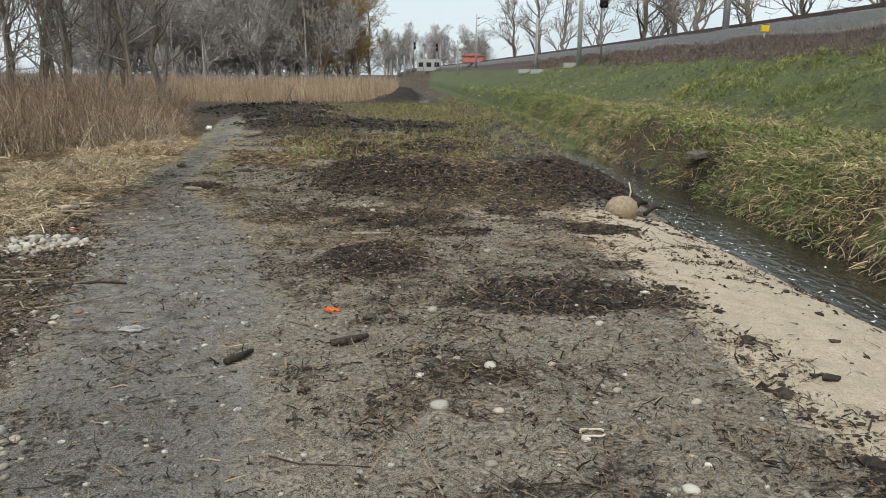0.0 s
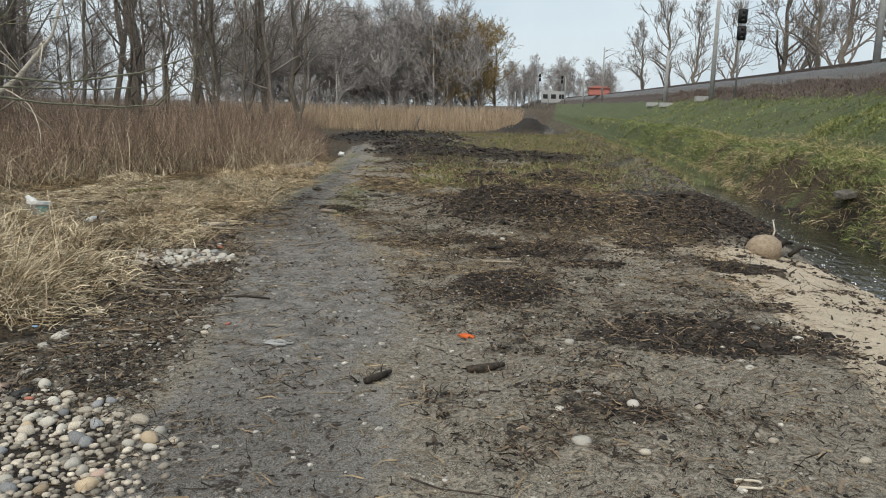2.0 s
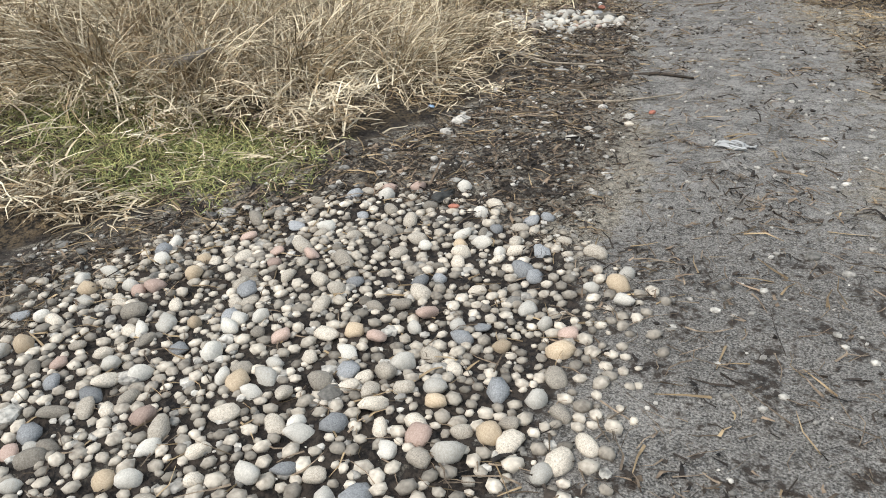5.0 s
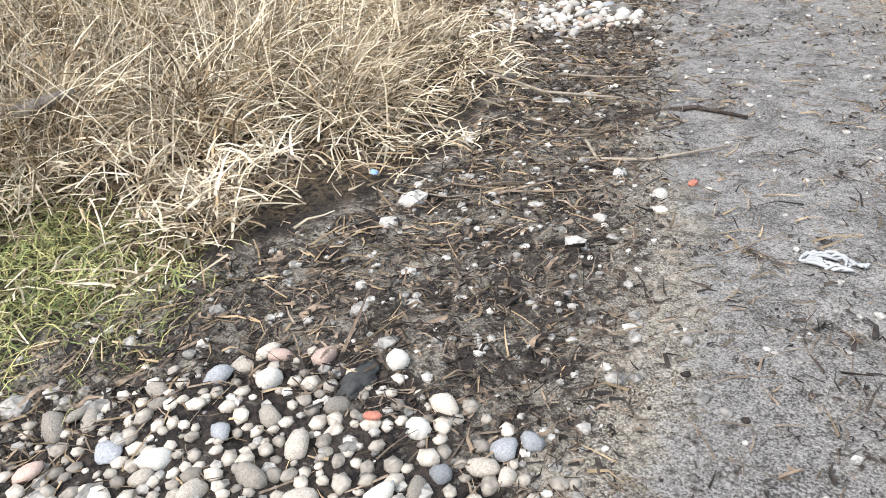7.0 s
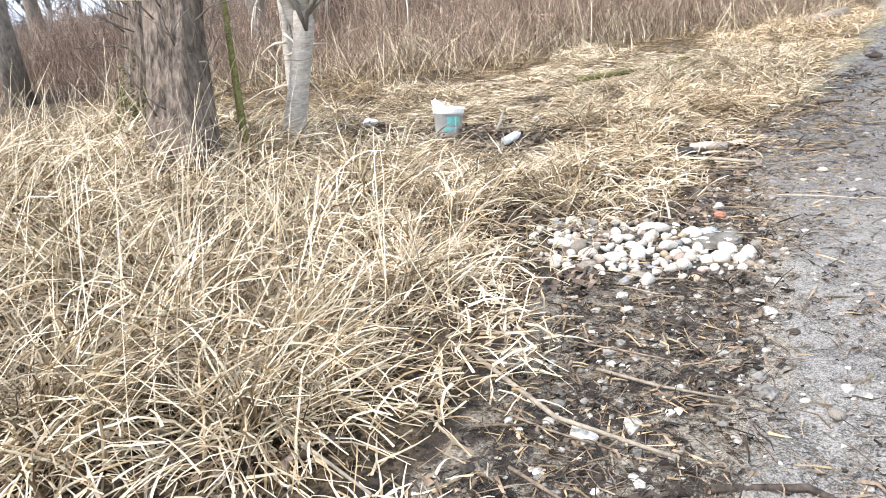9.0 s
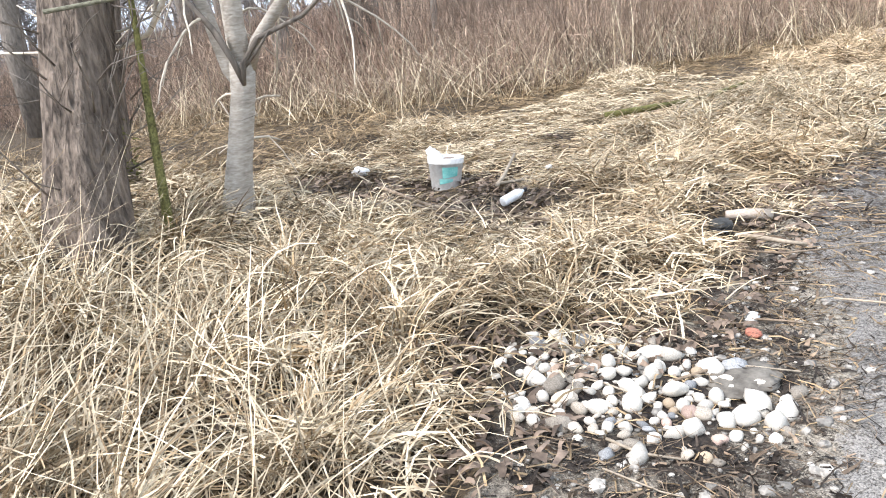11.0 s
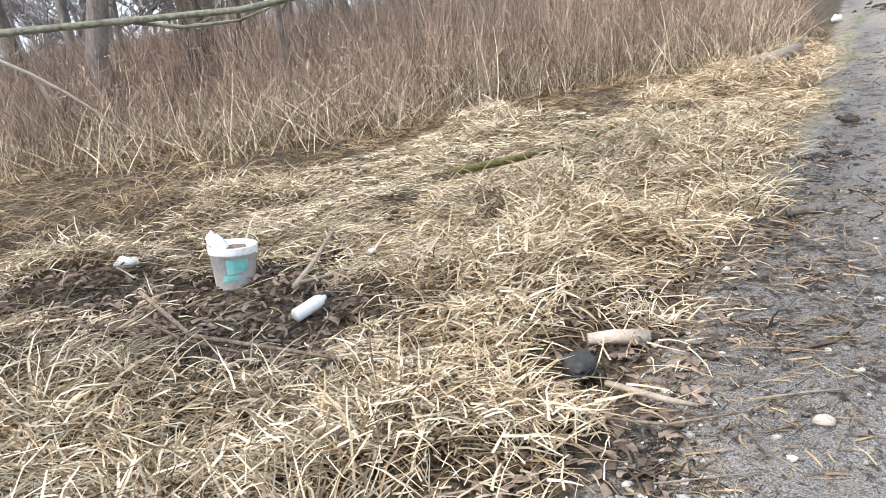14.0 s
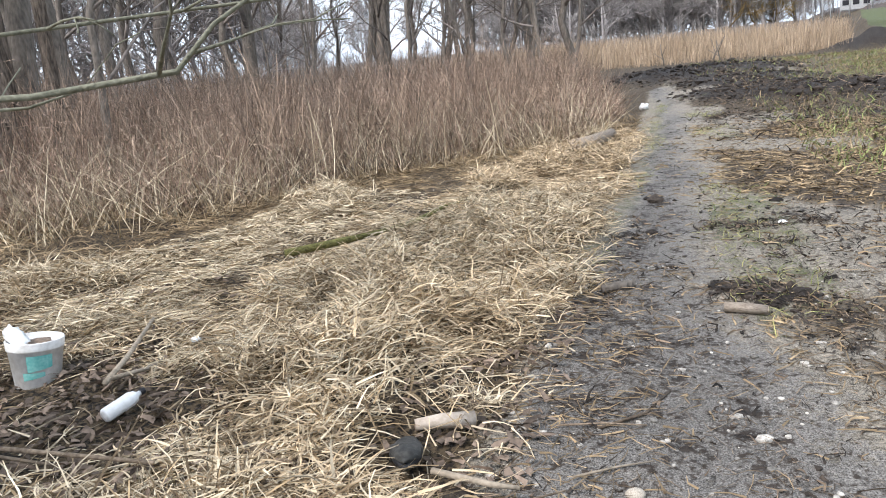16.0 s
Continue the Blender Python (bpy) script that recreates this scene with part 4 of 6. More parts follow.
def pebble_heap(cx, cy, rx, ry, count, size, label, pale):
    heap = tagged(new("pebble_heap"), label, "stones")
    heap.location = (cx, cy, hz(cx, cy))
    placed = []
    tries = 0
    cells = {}
    while len(placed) < count and tries < 30000:
        tries += 1
        x, y = cx + RNG.uniform(-1.25, 1.25) * rx, cy + RNG.uniform(-1.25, 1.25) * ry
        b = float(blob(np.array([x]), np.array([y]), cx, cy, rx, ry)[0])
        if b > 1.35 or RNG.uniform() < (b - 0.72) * 1.75:
            continue
        s = min(size * float(RNG.lognormal(0, 0.36)), size * 1.75)
        ci, cj = int(x / 0.12), int(y / 0.12)
        if any((x - q[0]) ** 2 + (y - q[1]) ** 2 < (0.4 * (s + q[2])) ** 2 for i in (-1, 0, 1) for j in (-1, 0, 1) for q in cells.get((ci + i, cj + j), ())):
            continue
        cells.setdefault((ci, cj), []).append((x, y, s))
        placed.append((x, y, s))
    order = sorted(placed, key=lambda q: -q[2])
    for k, (x, y, s) in enumerate(order[:290]):
        w = [0.36, 0.14, 0.07, 0.15, 0.08, 0.12, 0.08] if not pale else [0.2, 0.1, 0.04, 0.36, 0.05, 0.04, 0.21]
        ob = new("pebble", PEBBLES[int(RNG.choice(7, p=w))])
        ob.parent = heap
        ob.location = Vector((x, y, hz(x, y) + 0.13 * s)) - heap.location
        ob.rotation_euler = (RNG.normal(0, 0.25), RNG.normal(0, 0.25), RNG.uniform(0, 6.28))
        ob.scale = (s * RNG.uniform(0.85, 1.15), s * RNG.uniform(0.8, 1.05), s * RNG.uniform(0.85, 1.3))
    small = [(x, y, s) for x, y, s in order[290:]]
    if small:
        V, F, off = [], [], 0
        for x, y, s in small:
            me = FILL
            v = np.zeros(len(me.vertices) * 3)
            me.vertices.foreach_get("co", v)
            v = v.reshape(-1, 3) * s
            a = RNG.uniform(0, 6.28)
            v = v @ np.array([[math.cos(a), math.sin(a), 0], [-math.sin(a), math.cos(a), 0], [0, 0, 1]])
            V.append(v + np.array([x, y, hz(x, y) + 0.1 * s]) - np.array(heap.location))
            F += [[i + off for i in p.vertices] for p in me.polygons]
            off += len(v)
        ob = new("pebble_fill", add_mesh("pebble_fill", np.concatenate(V), F, M_PEBBLE))
        ob.parent = heap
        tagged(ob, kind="stuff")
    return heap


pebble_heap(*PATCHES[0], 2100, 0.045, "heap of grey and cream river pebbles beside the path", False)
pebble_heap(*PATCHES[1], 170, 0.056, "small heap of pale pebbles at the path's edge", True)


def loose_stone(x, y, s, mat, label, seed, flat=0.6, long=1.3, turn=0.0, name="stone"):
    ob = new(name, stone_mesh(name, mat, seed, flat, long))
    ob.location = (x, y, hz(x, y) + s * flat * 0.22)
    ob.scale = (s, s, s)
    ob.rotation_euler = (0, 0, turn)
    return tagged(ob, label, "stone")


for k, (x, y, s, mat, lab) in enumerate([
    (-0.01, 3.47, 0.08, M_PEBBLE_PALE, "yellowish smooth cobble lying on the trodden soil"), (0.27, 3.98, 0.07, M_PEBBLE_PALE, "pale smooth cobble lying on the trodden soil"),
    (0.95, 2.72, 0.065, M_PEBBLE_PALE, "pale cobble half sunk in mud"), (0.9, 3.72, 0.05, M_PEBBLE, "small grey cobble on the soil"), (0.83, 3.76, 0.045, M_PEBBLE, "small grey cobble on the soil"),
    (0.27, 3.42, 0.05, M_PEBBLE, "grey cobble on the soil"), (-0.05, 5.0, 0.07, M_PEBBLE_PALE, "white cobble at the edge of dark mud"), (0.2, 2.95, 0.05, M_PEBBLE, "flat grey stone on the soil"),
    (1.0, 4.62, 0.055, M_PEBBLE_PALE, "pale cobble beside dark mud"), (-0.12, 3.85, 0.035, M_PEBBLE_PALE, "small white pebble on the soil"), (-3.7, 9.15, 0.06, M_PEBBLE, "flat pale stone on the dark path"),
    (-3.6, 7.4, 0.1, M_PEBBLE_PALE, "white cobble beside the path"), (-3.72, 7.33, 0.07, M_PEBBLE, "grey cobble beside the path"), (-4.25, 6.98, 0.06, M_PEBBLE_PALE, "pale pebble in the dead grass"),
    (0.6, 4.0, 0.05, M_PEBBLE, "grey pebble on the soil"), (1.25, 3.55, 0.05, M_PEBBLE, "grey pebble on the soil"), (-2.58, 4.99, 0.06, M_GRAVEL, "angular pale stone at the path's edge"), (-2.54, 4.86, 0.05, M_PEBBLE, "angular grey stone at the path's edge"), (-0.8, 9.3, 0.07, M_PEBBLE_PALE, "white stone on dark mulch"), (-2.75, 6.3, 0.05, M_PEBBLE, "grey pebble on the path")]):
    loose_stone(x, y, s, mat, lab, k + 11, 0.6, 1.25, k * 1.3)


def pebble_litter():
    x, y = scatter(16000, -4.6, 2.0, 1.6, 12, lambda a, b: (a > straw_edge(b) - 0.05) * (lateral(a, b) < 1.9) * (0.3 + 0.7 * (a < path_left(b))))
    n = len(x)
    v0 = np.zeros(len(FILL.vertices) * 3)
    FILL.vertices.foreach_get("co", v0)
    v0 = v0.reshape(-1, 3)
    f0 = np.array([list(p.vertices) for p in FILL.polygons])
    s = RNG.lognormal(-4.2, 0.5, n) * (1 + 0.3 * (x < path_left(y))) * RNG.uniform(0.7, 1.3, n)
    a = RNG.uniform(0, 6.28, n)
    c, sn = np.cos(a)[:, None], np.sin(a)[:, None]
    v = np.stack([v0[None, :, 0] * c - v0[None, :, 1] * sn, v0[None, :, 0] * sn + v0[None, :, 1] * c, np.repeat(v0[None, :, 2], n, 0)], -1) * s[:, None, None] + on_ground(x, y, 0.003)[:, None, :]
    f = (f0[None] + (np.arange(n) * len(v0))[:, None, None]).reshape(-1, 3)
    tagged(new("gravel", add_mesh("gravel", v, f, M_GRAVEL, False)), "small gravel strewn on the soil", kind="stuff")


pebble_litter()

boulder = loose_stone(2.35, 9.62, 0.42, M_BOULDER, "rounded tan boulder where the sand meets the stream", 41, 0.85, 1.1, 0.4, "boulder")
for x, y, z, s, w, turn, lab in ((5.2, 14.9, -0.02, 0.6, 0.3, 0.5, "weathered dark concrete slab stuck in the bank"), (6.2, 14.6, 0.16, 0.5, 0.25, 0.2, "broken dark concrete slab on the bank's edge")):
    bm = bmesh.new()
    bmesh.ops.create_cube(bm, size=1.0)
    bmesh.ops.bevel(bm, geom=bm.edges[:], offset=0.06, segments=2, affect="EDGES")
    for v in bm.verts:
        v.co = Vector((v.co.x * s, v.co.y * w, v.co.z * 0.1)) + Vector((noise.noise(v.co * 3), noise.noise(v.co * 3 + Vector((5, 0, 0))), 0)) * 0.04
    me = bpy.data.meshes.new("concrete_slab")
    bm.to_mesh(me)
    bm.free()
    me.materials.append(M_SLAB)
    ob = tagged(new("concrete_slab", me), lab, "slab")
    ob.matrix_world = pose(x, y, hz(x, y) + 0.03, 5, -8, math.degrees(turn))


# ---- wood ----
class Geo:
    """Collects tubes for one mesh."""
    def __init__(self):
        self.v, self.f, self.n = [], [], 0

    def tube(self, pts, radii, sides=6, lump=0.0):
        pts = [Vector(p) for p in pts]
        start = self.n
        for k, p in enumerate(pts):
            d = (pts[min(k + 1, len(pts) - 1)] - pts[max(k - 1, 0)]).normalized()
            a = d.cross(Vector((0.31, 0.92, 0.2))).normalized()
            b = d.cross(a)
            for s in range(sides):
                t = 2 * math.pi * s / sides
                r = radii[k]
                if lump:
                    r *= 1 + lump * (noise.noise(Vector((math.cos(t) * 3, math.sin(t) * 3, p.z * 0.8))) + 0.5 * noise.noise(Vector((math.cos(t) * 9, math.sin(t) * 9, p.z * 1.6))))
                self.v.append(p + (a * math.cos(t) + b * math.sin(t)) * r)
        self.n += len(pts) * sides
        for k in range(len(pts) - 1):
            for s in range(sides):
                i, j = start + k * sides + s, start + k * sides + (s + 1) % sides
                self.f.append((i, j, j + sides, i + sides))
        self.f.append(tuple(range(self.n - sides, self.n)))
        self.f.append(tuple(range(start + sides - 1, start - 1, -1)))

    def mesh(self, name, mat):
        return add_mesh(name, [tuple(p) for p in self.v], self.f, mat)

    def ob(self, name, mat, parent=None, label=""):
        o = new(name, self.mesh(name, mat))
        o.parent = parent
        if label:
            o["label"] = label
        return o


def wander(rnd, p, d, length, r0, r1, n=5, wob=0.15, lift=0.0):
    pts, rad = [Vector(p)], [r0]
    d = Vector(d).normalized()
    for k in range(n):
        d = (d + Vector((rnd.gauss(0, wob), rnd.gauss(0, wob), rnd.gauss(0, wob) + lift))).normalized()
        pts.append(pts[-1] + d * length / n)
        rad.append(r0 + (r1 - r0) * (k + 1) / n)
    return pts, rad


def grow(geo, rnd, p, d, length, r, depth, spreadn, lift=0.06, sides=5, wob=0.14, kids=3, thin=0.003):
    pts, rad = wander(rnd, p, d, length, r, max(r * 0.35, thin), 5 if depth > 1 else 3, wob, lift)
    geo.tube(pts, rad, max(3, sides))
    if depth == 0:
        return
    for k in range(kids + (1 if depth > 1 else 0)):
        i = rnd.uniform(0.25, 1.0) * (len(pts) - 1)
        a, f = int(min(i, len(pts) - 2)), i - int(min(i, len(pts) - 2))
        q = pts[a].lerp(pts[a + 1], f)
        axis = (pts[a + 1] - pts[a]).normalized()
        o = Vector((rnd.gauss(0, 1), rnd.gauss(0, 1), rnd.gauss(0, 0.6)))
        o = (o - axis * o.dot(axis)).normalized()
        nd = axis * (1 - spreadn * 0.5) + o * spreadn
        grow(geo, rnd, q, nd, length * rnd.uniform(0.45, 0.7), max((rad[a] * (1 - f) + rad[a + 1] * f) * 0.55, thin), depth - 1, spreadn, lift, sides - 1, wob * 1.15, kids, thin)


def bare_tree(seed, tall, r, label, lean=(0, 0), spreadn=0.7, first=0.3, boughs=9, depth=3, crown_mat=None, thin=0.008, lift=0.07, kids=3, trunk_mat=None):
    """A leafless tree, built at the origin: trunk and a crown of limbs and twigs."""
    rnd = random.Random(seed)
    tree = new("bare_tree")
    g = Geo()
    pts, rad = [], []
    for k in range(9):
        s = k / 8
        pts.append((lean[0] * s * tall + rnd.gauss(0, 0.012) * tall * (s > 0), lean[1] * s * tall + rnd.gauss(0, 0.012) * tall * (s > 0), tall * s - 0.1))
        rad.append(r * (1.25 if k == 0 else 1) * (1 - 0.88 * s) + 0.01)
    g.tube(pts, rad, 8)
    g.ob("trunk", trunk_mat or M_TREE, tree)
    c = Geo()
    for b in range(boughs):
        s = first + (0.97 - first) * (b + rnd.uniform(0, 1)) / boughs
        i = min(int(s * 8), 7)
        q = Vector(pts[i]).lerp(Vector(pts[i + 1]), s * 8 - i)
        a = rnd.uniform(0, 6.28)
        el = rnd.uniform(0.3, 1.0) + 0.4 * s
        grow(c, rnd, q, (math.cos(a) * math.cos(el), math.sin(a) * math.cos(el), math.sin(el)), tall * rnd.uniform(0.22, 0.38) * (1.15 - 0.5 * s), rad[i] * 0.5, depth, spreadn, lift, 5, 0.14, kids, thin)
    c.ob("crown", crown_mat or M_TWIGGERY, tree)
    return tagged(tree, label, "tree")


def set_tree(tree, x, y, scale=1.0, turn=0.0):
    t = copy_thing(tree, pose(x, y, hz(x, y) - 0.05, 0, 0, turn))
    t.scale = (scale, scale, scale)
    return t


def place_first(tree, x, y, scale=1.0, turn=0.0):
    tree.location, tree.rotation_euler, tree.scale = (x, y, hz(x, y) - 0.05), (0, 0, radians(turn)), (scale, scale, scale)


# the two thick furrowed trunks beside the path
def bow(z):
    """A leaning trunk straightens above head height."""
    return min(z, 1.9) + 0.35 * max(z - 1.9, 0)


def old_tree(x, y, r, tall, seed, label, lean, moss=True):
    tree = tagged(new("old_tree"), label, "tree")
    zb = hz(x, y)
    tree.location = (x, y, zb)
    n, sides = 70, 64
    V = []
    for k in range(n + 1):
        s = k / n
        zz = -0.25 + (tall + 0.25) * s
        flare = 1 + 0.28 * math.exp(-max(zz, 0) / 0.3)
        for j in range(sides):
            t = 2 * math.pi * j / sides
            ridge = abs(noise.noise(Vector((math.cos(t) * 5 + seed, math.sin(t) * 5, zz * 0.9)))) * 0.26 + noise.noise(Vector((math.cos(t) * 14, math.sin(t) * 14 + seed, zz * 2.2))) * 0.05
            root = 0.13 * math.exp(-max(zz, 0) / 0.3) * math.sin(5 * t + seed)
            rr = r * flare * (1 - 0.25 * s) * (1 - ridge + root + 0.06 * noise.noise(Vector((math.cos(t), math.sin(t), zz * 0.5 + seed))))
            V.append((lean[0] * bow(zz) + math.cos(t) * rr, lean[1] * bow(zz) + math.sin(t) * rr, zz))
    i = np.arange((n + 1) * sides).reshape(n + 1, sides)
    q = np.stack([i[:-1], np.roll(i[:-1], -1, 1), np.roll(i[1:], -1, 1), i[1:]], -1).reshape(-1, 4)
    tr = new("trunk", add_mesh("trunk", V, q, M_BARK))
    tr.parent = tree
    c = Geo()
    rnd = random.Random(seed)
    for b in range(26):
        a, zz = rnd.uniform(-1.6, 1.6), rnd.uniform(0.25, 1.5)
        q = Vector((lean[0] * bow(zz) + math.cos(a) * r * 1.1, lean[1] * bow(zz) + math.sin(a) * r * 1.1, zz))
        grow(c, rnd, q, (math.cos(a), math.sin(a), rnd.uniform(0.2, 1.2)), rnd.uniform(0.25, 0.6), 0.006, 1, 0.6, 0.05, 4, 0.2, 2, 0.002)
    for b in range(7):
        a, zz = rnd.uniform(0, 6.28), tall * (0.55 + 0.45 * b / 7)
        el = rnd.uniform(0.3, 0.9)
        grow(c, rnd, (lean[0] * bow(zz), lean[1] * bow(zz), zz), (math.cos(a) * math.cos(el), math.sin(a) * math.cos(el), math.sin(el)), tall * 0.35, r * 0.35, 3, 0.7, 0.05, 6, 0.15, 3, 0.004)
    c.ob("crown", M_TREE, tree)
    if moss:
        N = 1500
        a = RNG.normal(-0.9, 0.8, N)
        zz = np.abs(RNG.normal(0, 0.22, N))
        rr = r * (1 + 0.55 * np.exp(-zz / 0.28)) * 1.0
        p = np.stack([x + lean[0] * zz + np.cos(a) * rr, y + lean[1] * zz + np.sin(a) * rr, zb + zz], -1)
        ob = ribbons("moss", M_MOSS, p, a, RNG.uniform(-0.6, 0.9, N), RNG.uniform(0.02, 0.06, N), RNG.uniform(0.01, 0.025, N), RNG.uniform(0, 0.6, N), 2, 0.4, floor=False, label="green moss on the bark")
        ob.parent = tree
        ob.matrix_parent_inverse = Matrix.Translation(tree.location).inverted()
    return tree


old_tree(-6.48, 6.28, 0.19, 6.5, 3, "old tree with thick furrowed grey-brown bark", (-0.22, 0.29), False)
old_tree(-8.0, 6.86, 0.2, 6.5, 8, "old tree with mossy base and furrowed bark", (0.0, 0.22), True)
old_tree(-14.2, 13.9, 0.22, 8.0, 14, "thick dark old tree standing behind dead herbs", (-0.03, 0.06), False)
old_tree(-13.82, 14.35, 0.11, 7.0, 19, "slender old tree beside a thicker trunk", (0.03, 0.08), False)


def sapling(x, y):
    """Young smooth-barked tree with a low fork and drooping pale twigs."""
    tree = tagged(new("young_tree"), "young tree with smooth pale grey forked trunk", "tree")
    zb = hz(x, y)
    tree.location = (x, y, zb)
    F = 1.17 - zb
    side = Vector((0.66, 0.75, 0))          # towards the path
    deep = Vector((-0.75, 0.66, 0))         # away from it
    lean = Vector((0.18, 0.21, 0))
    fork = lean * F + Vector((0, 0, F))

    def at(r, h, d=0.0):
        return fork + side * r + deep * d + Vector((0, 0, h))

    t = Geo()
    t.tube([lean * -0.2 + Vector((0, 0, -0.2)), lean * 0.02 + Vector((0, 0, 0.02)), lean * 0.2 + Vector((0, 0, 0.2)), lean * F * 0.5 + Vector((0, 0, F * 0.5)), lean * F * 0.85 + Vector((0, 0, F * 0.85)), at(0, 0.06)], [0.105, 0.088, 0.076, 0.069, 0.066, 0.07], 20, 0.05)
    t.ob("trunk", M_SAPLING, tree)
    g0 = 0.3 - zb
    stems = [([at(0, -0.03), at(0.0, 0.25), at(0.03, 0.6), at(0.02, 1.4, 0.1), at(0.08, 2.6, 0.1)], [0.056, 0.053, 0.048, 0.036, 0.016]),
             ([at(0.02, 0.0), at(0.1, 0.15, -0.02), at(0.3, 0.36, -0.05), at(0.56, 0.58, -0.05), at(0.95, 1.05), at(1.2, 1.8)], [0.036, 0.035, 0.032, 0.027, 0.018, 0.008]),
             ([at(-0.03, -0.08), at(-0.09, 0.03, 0.03), at(-0.15, 0.3, 0.08), at(-0.22, 0.6, 0.1), at(-0.34, 1.3, 0.1), at(-0.4, 2.2, 0.1)], [0.036, 0.038, 0.035, 0.031, 0.022, 0.01]),
             ([Vector((-0.14, 0.14, g0 - 0.35)), Vector((-0.19, 0.18, g0)), Vector((-0.32, 0.3, g0 + 0.4)), Vector((-0.47, 0.44, g0 + 0.9)), Vector((-0.56, 0.52, g0 + 1.6)), Vector((-0.56, 0.6, g0 + 2.6))], [0.042, 0.038, 0.035, 0.031, 0.026, 0.014])]
    for pts, rad in stems:
        g = Geo()
        g.tube(pts, rad, 12, 0.05)
        g.ob("stem", M_SAPLING, tree)
    # dark limbs that start at the fork and reach over towards the path
    for pts, rad in (([at(0, -0.06, -0.07), at(0.02, 0.05, -0.08), at(0.12, 0.17, -0.08), at(0.38, 0.25, -0.1), at(0.72, 0.5, -0.1), at(1.15, 0.85, -0.1)], [0.012, 0.017, 0.015, 0.012, 0.01, 0.005]),
                     ([at(0, -0.05, -0.07), at(-0.03, 0.08, -0.08), at(-0.1, 0.24, -0.06), at(-0.25, 0.45, 0), at(-0.42, 0.85, 0)], [0.012, 0.018, 0.017, 0.013, 0.007]),
                     ([at(0.02, 0.03, -0.07), at(0.1, 0.1, -0.08), at(0.2, 0.2, -0.12)], [0.01, 0.009, 0.005])):
        g = Geo()
        g.tube(pts, rad, 8, 0.08)
        g.ob("limb", M_TREE, tree, "dark bark limb")
    g = Geo()
    g.tube([at(-0.24, 0.75), at(-0.34, 0.42), at(-0.46, 0.27), at(-0.62, 0.22), at(-0.9, 0.23), at(-1.3, 0.28)], [0.014, 0.015, 0.014, 0.012, 0.009, 0.005], 7, 0.05)
    g.tube([at(-0.3, 0.75, 0.1), at(-0.42, 0.36, 0.05), at(-0.6, 0.3), at(-0.9, 0.34), at(-1.1, 0.5)], [0.01, 0.01, 0.009, 0.007, 0.004], 6, 0.05)
    g.ob("bough", M_PALE_TWIG, tree, "pale level bough")
    rnd = random.Random(5)
    g = Geo()
    for k in range(44):
        s = stems[rnd.randrange(4)][0]
        q = Vector(s[2]).lerp(Vector(s[4]), rnd.random())
        a = rnd.uniform(-0.9, 4.2)
        pts, rad = [q], [0.009]
        d = Vector((math.cos(a) * 0.8, math.sin(a) * 0.8, rnd.uniform(-0.1, 0.5)))
        for j in range(7):
            d = (d + Vector((rnd.gauss(0, 0.1), rnd.gauss(0, 0.1), -0.2 + rnd.gauss(0, 0.06)))).normalized()
            pts.append(pts[-1] + d * 0.12)
            rad.append(0.009 - j * 0.001)
        if min(p.z for p in pts) < 0.55:
            pts, rad = pts[:4], rad[:4]
        g.tube(pts, rad, 5)
        for j in (2, 4):
            if j + 1 < len(pts):
                e = pts[j] + Vector((rnd.gauss(0, 0.12), rnd.gauss(0, 0.12), -rnd.uniform(0.1, 0.3)))
                g.tube([pts[j], pts[j].lerp(e, 0.5) + Vector((0, 0, 0.03)), e], [0.005, 0.004, 0.0025], 4)
    g.ob("twiggery", M_PALE_TWIG, tree, "pale drooping twigs")
    return tree


sapling(-6.5, 7.11)


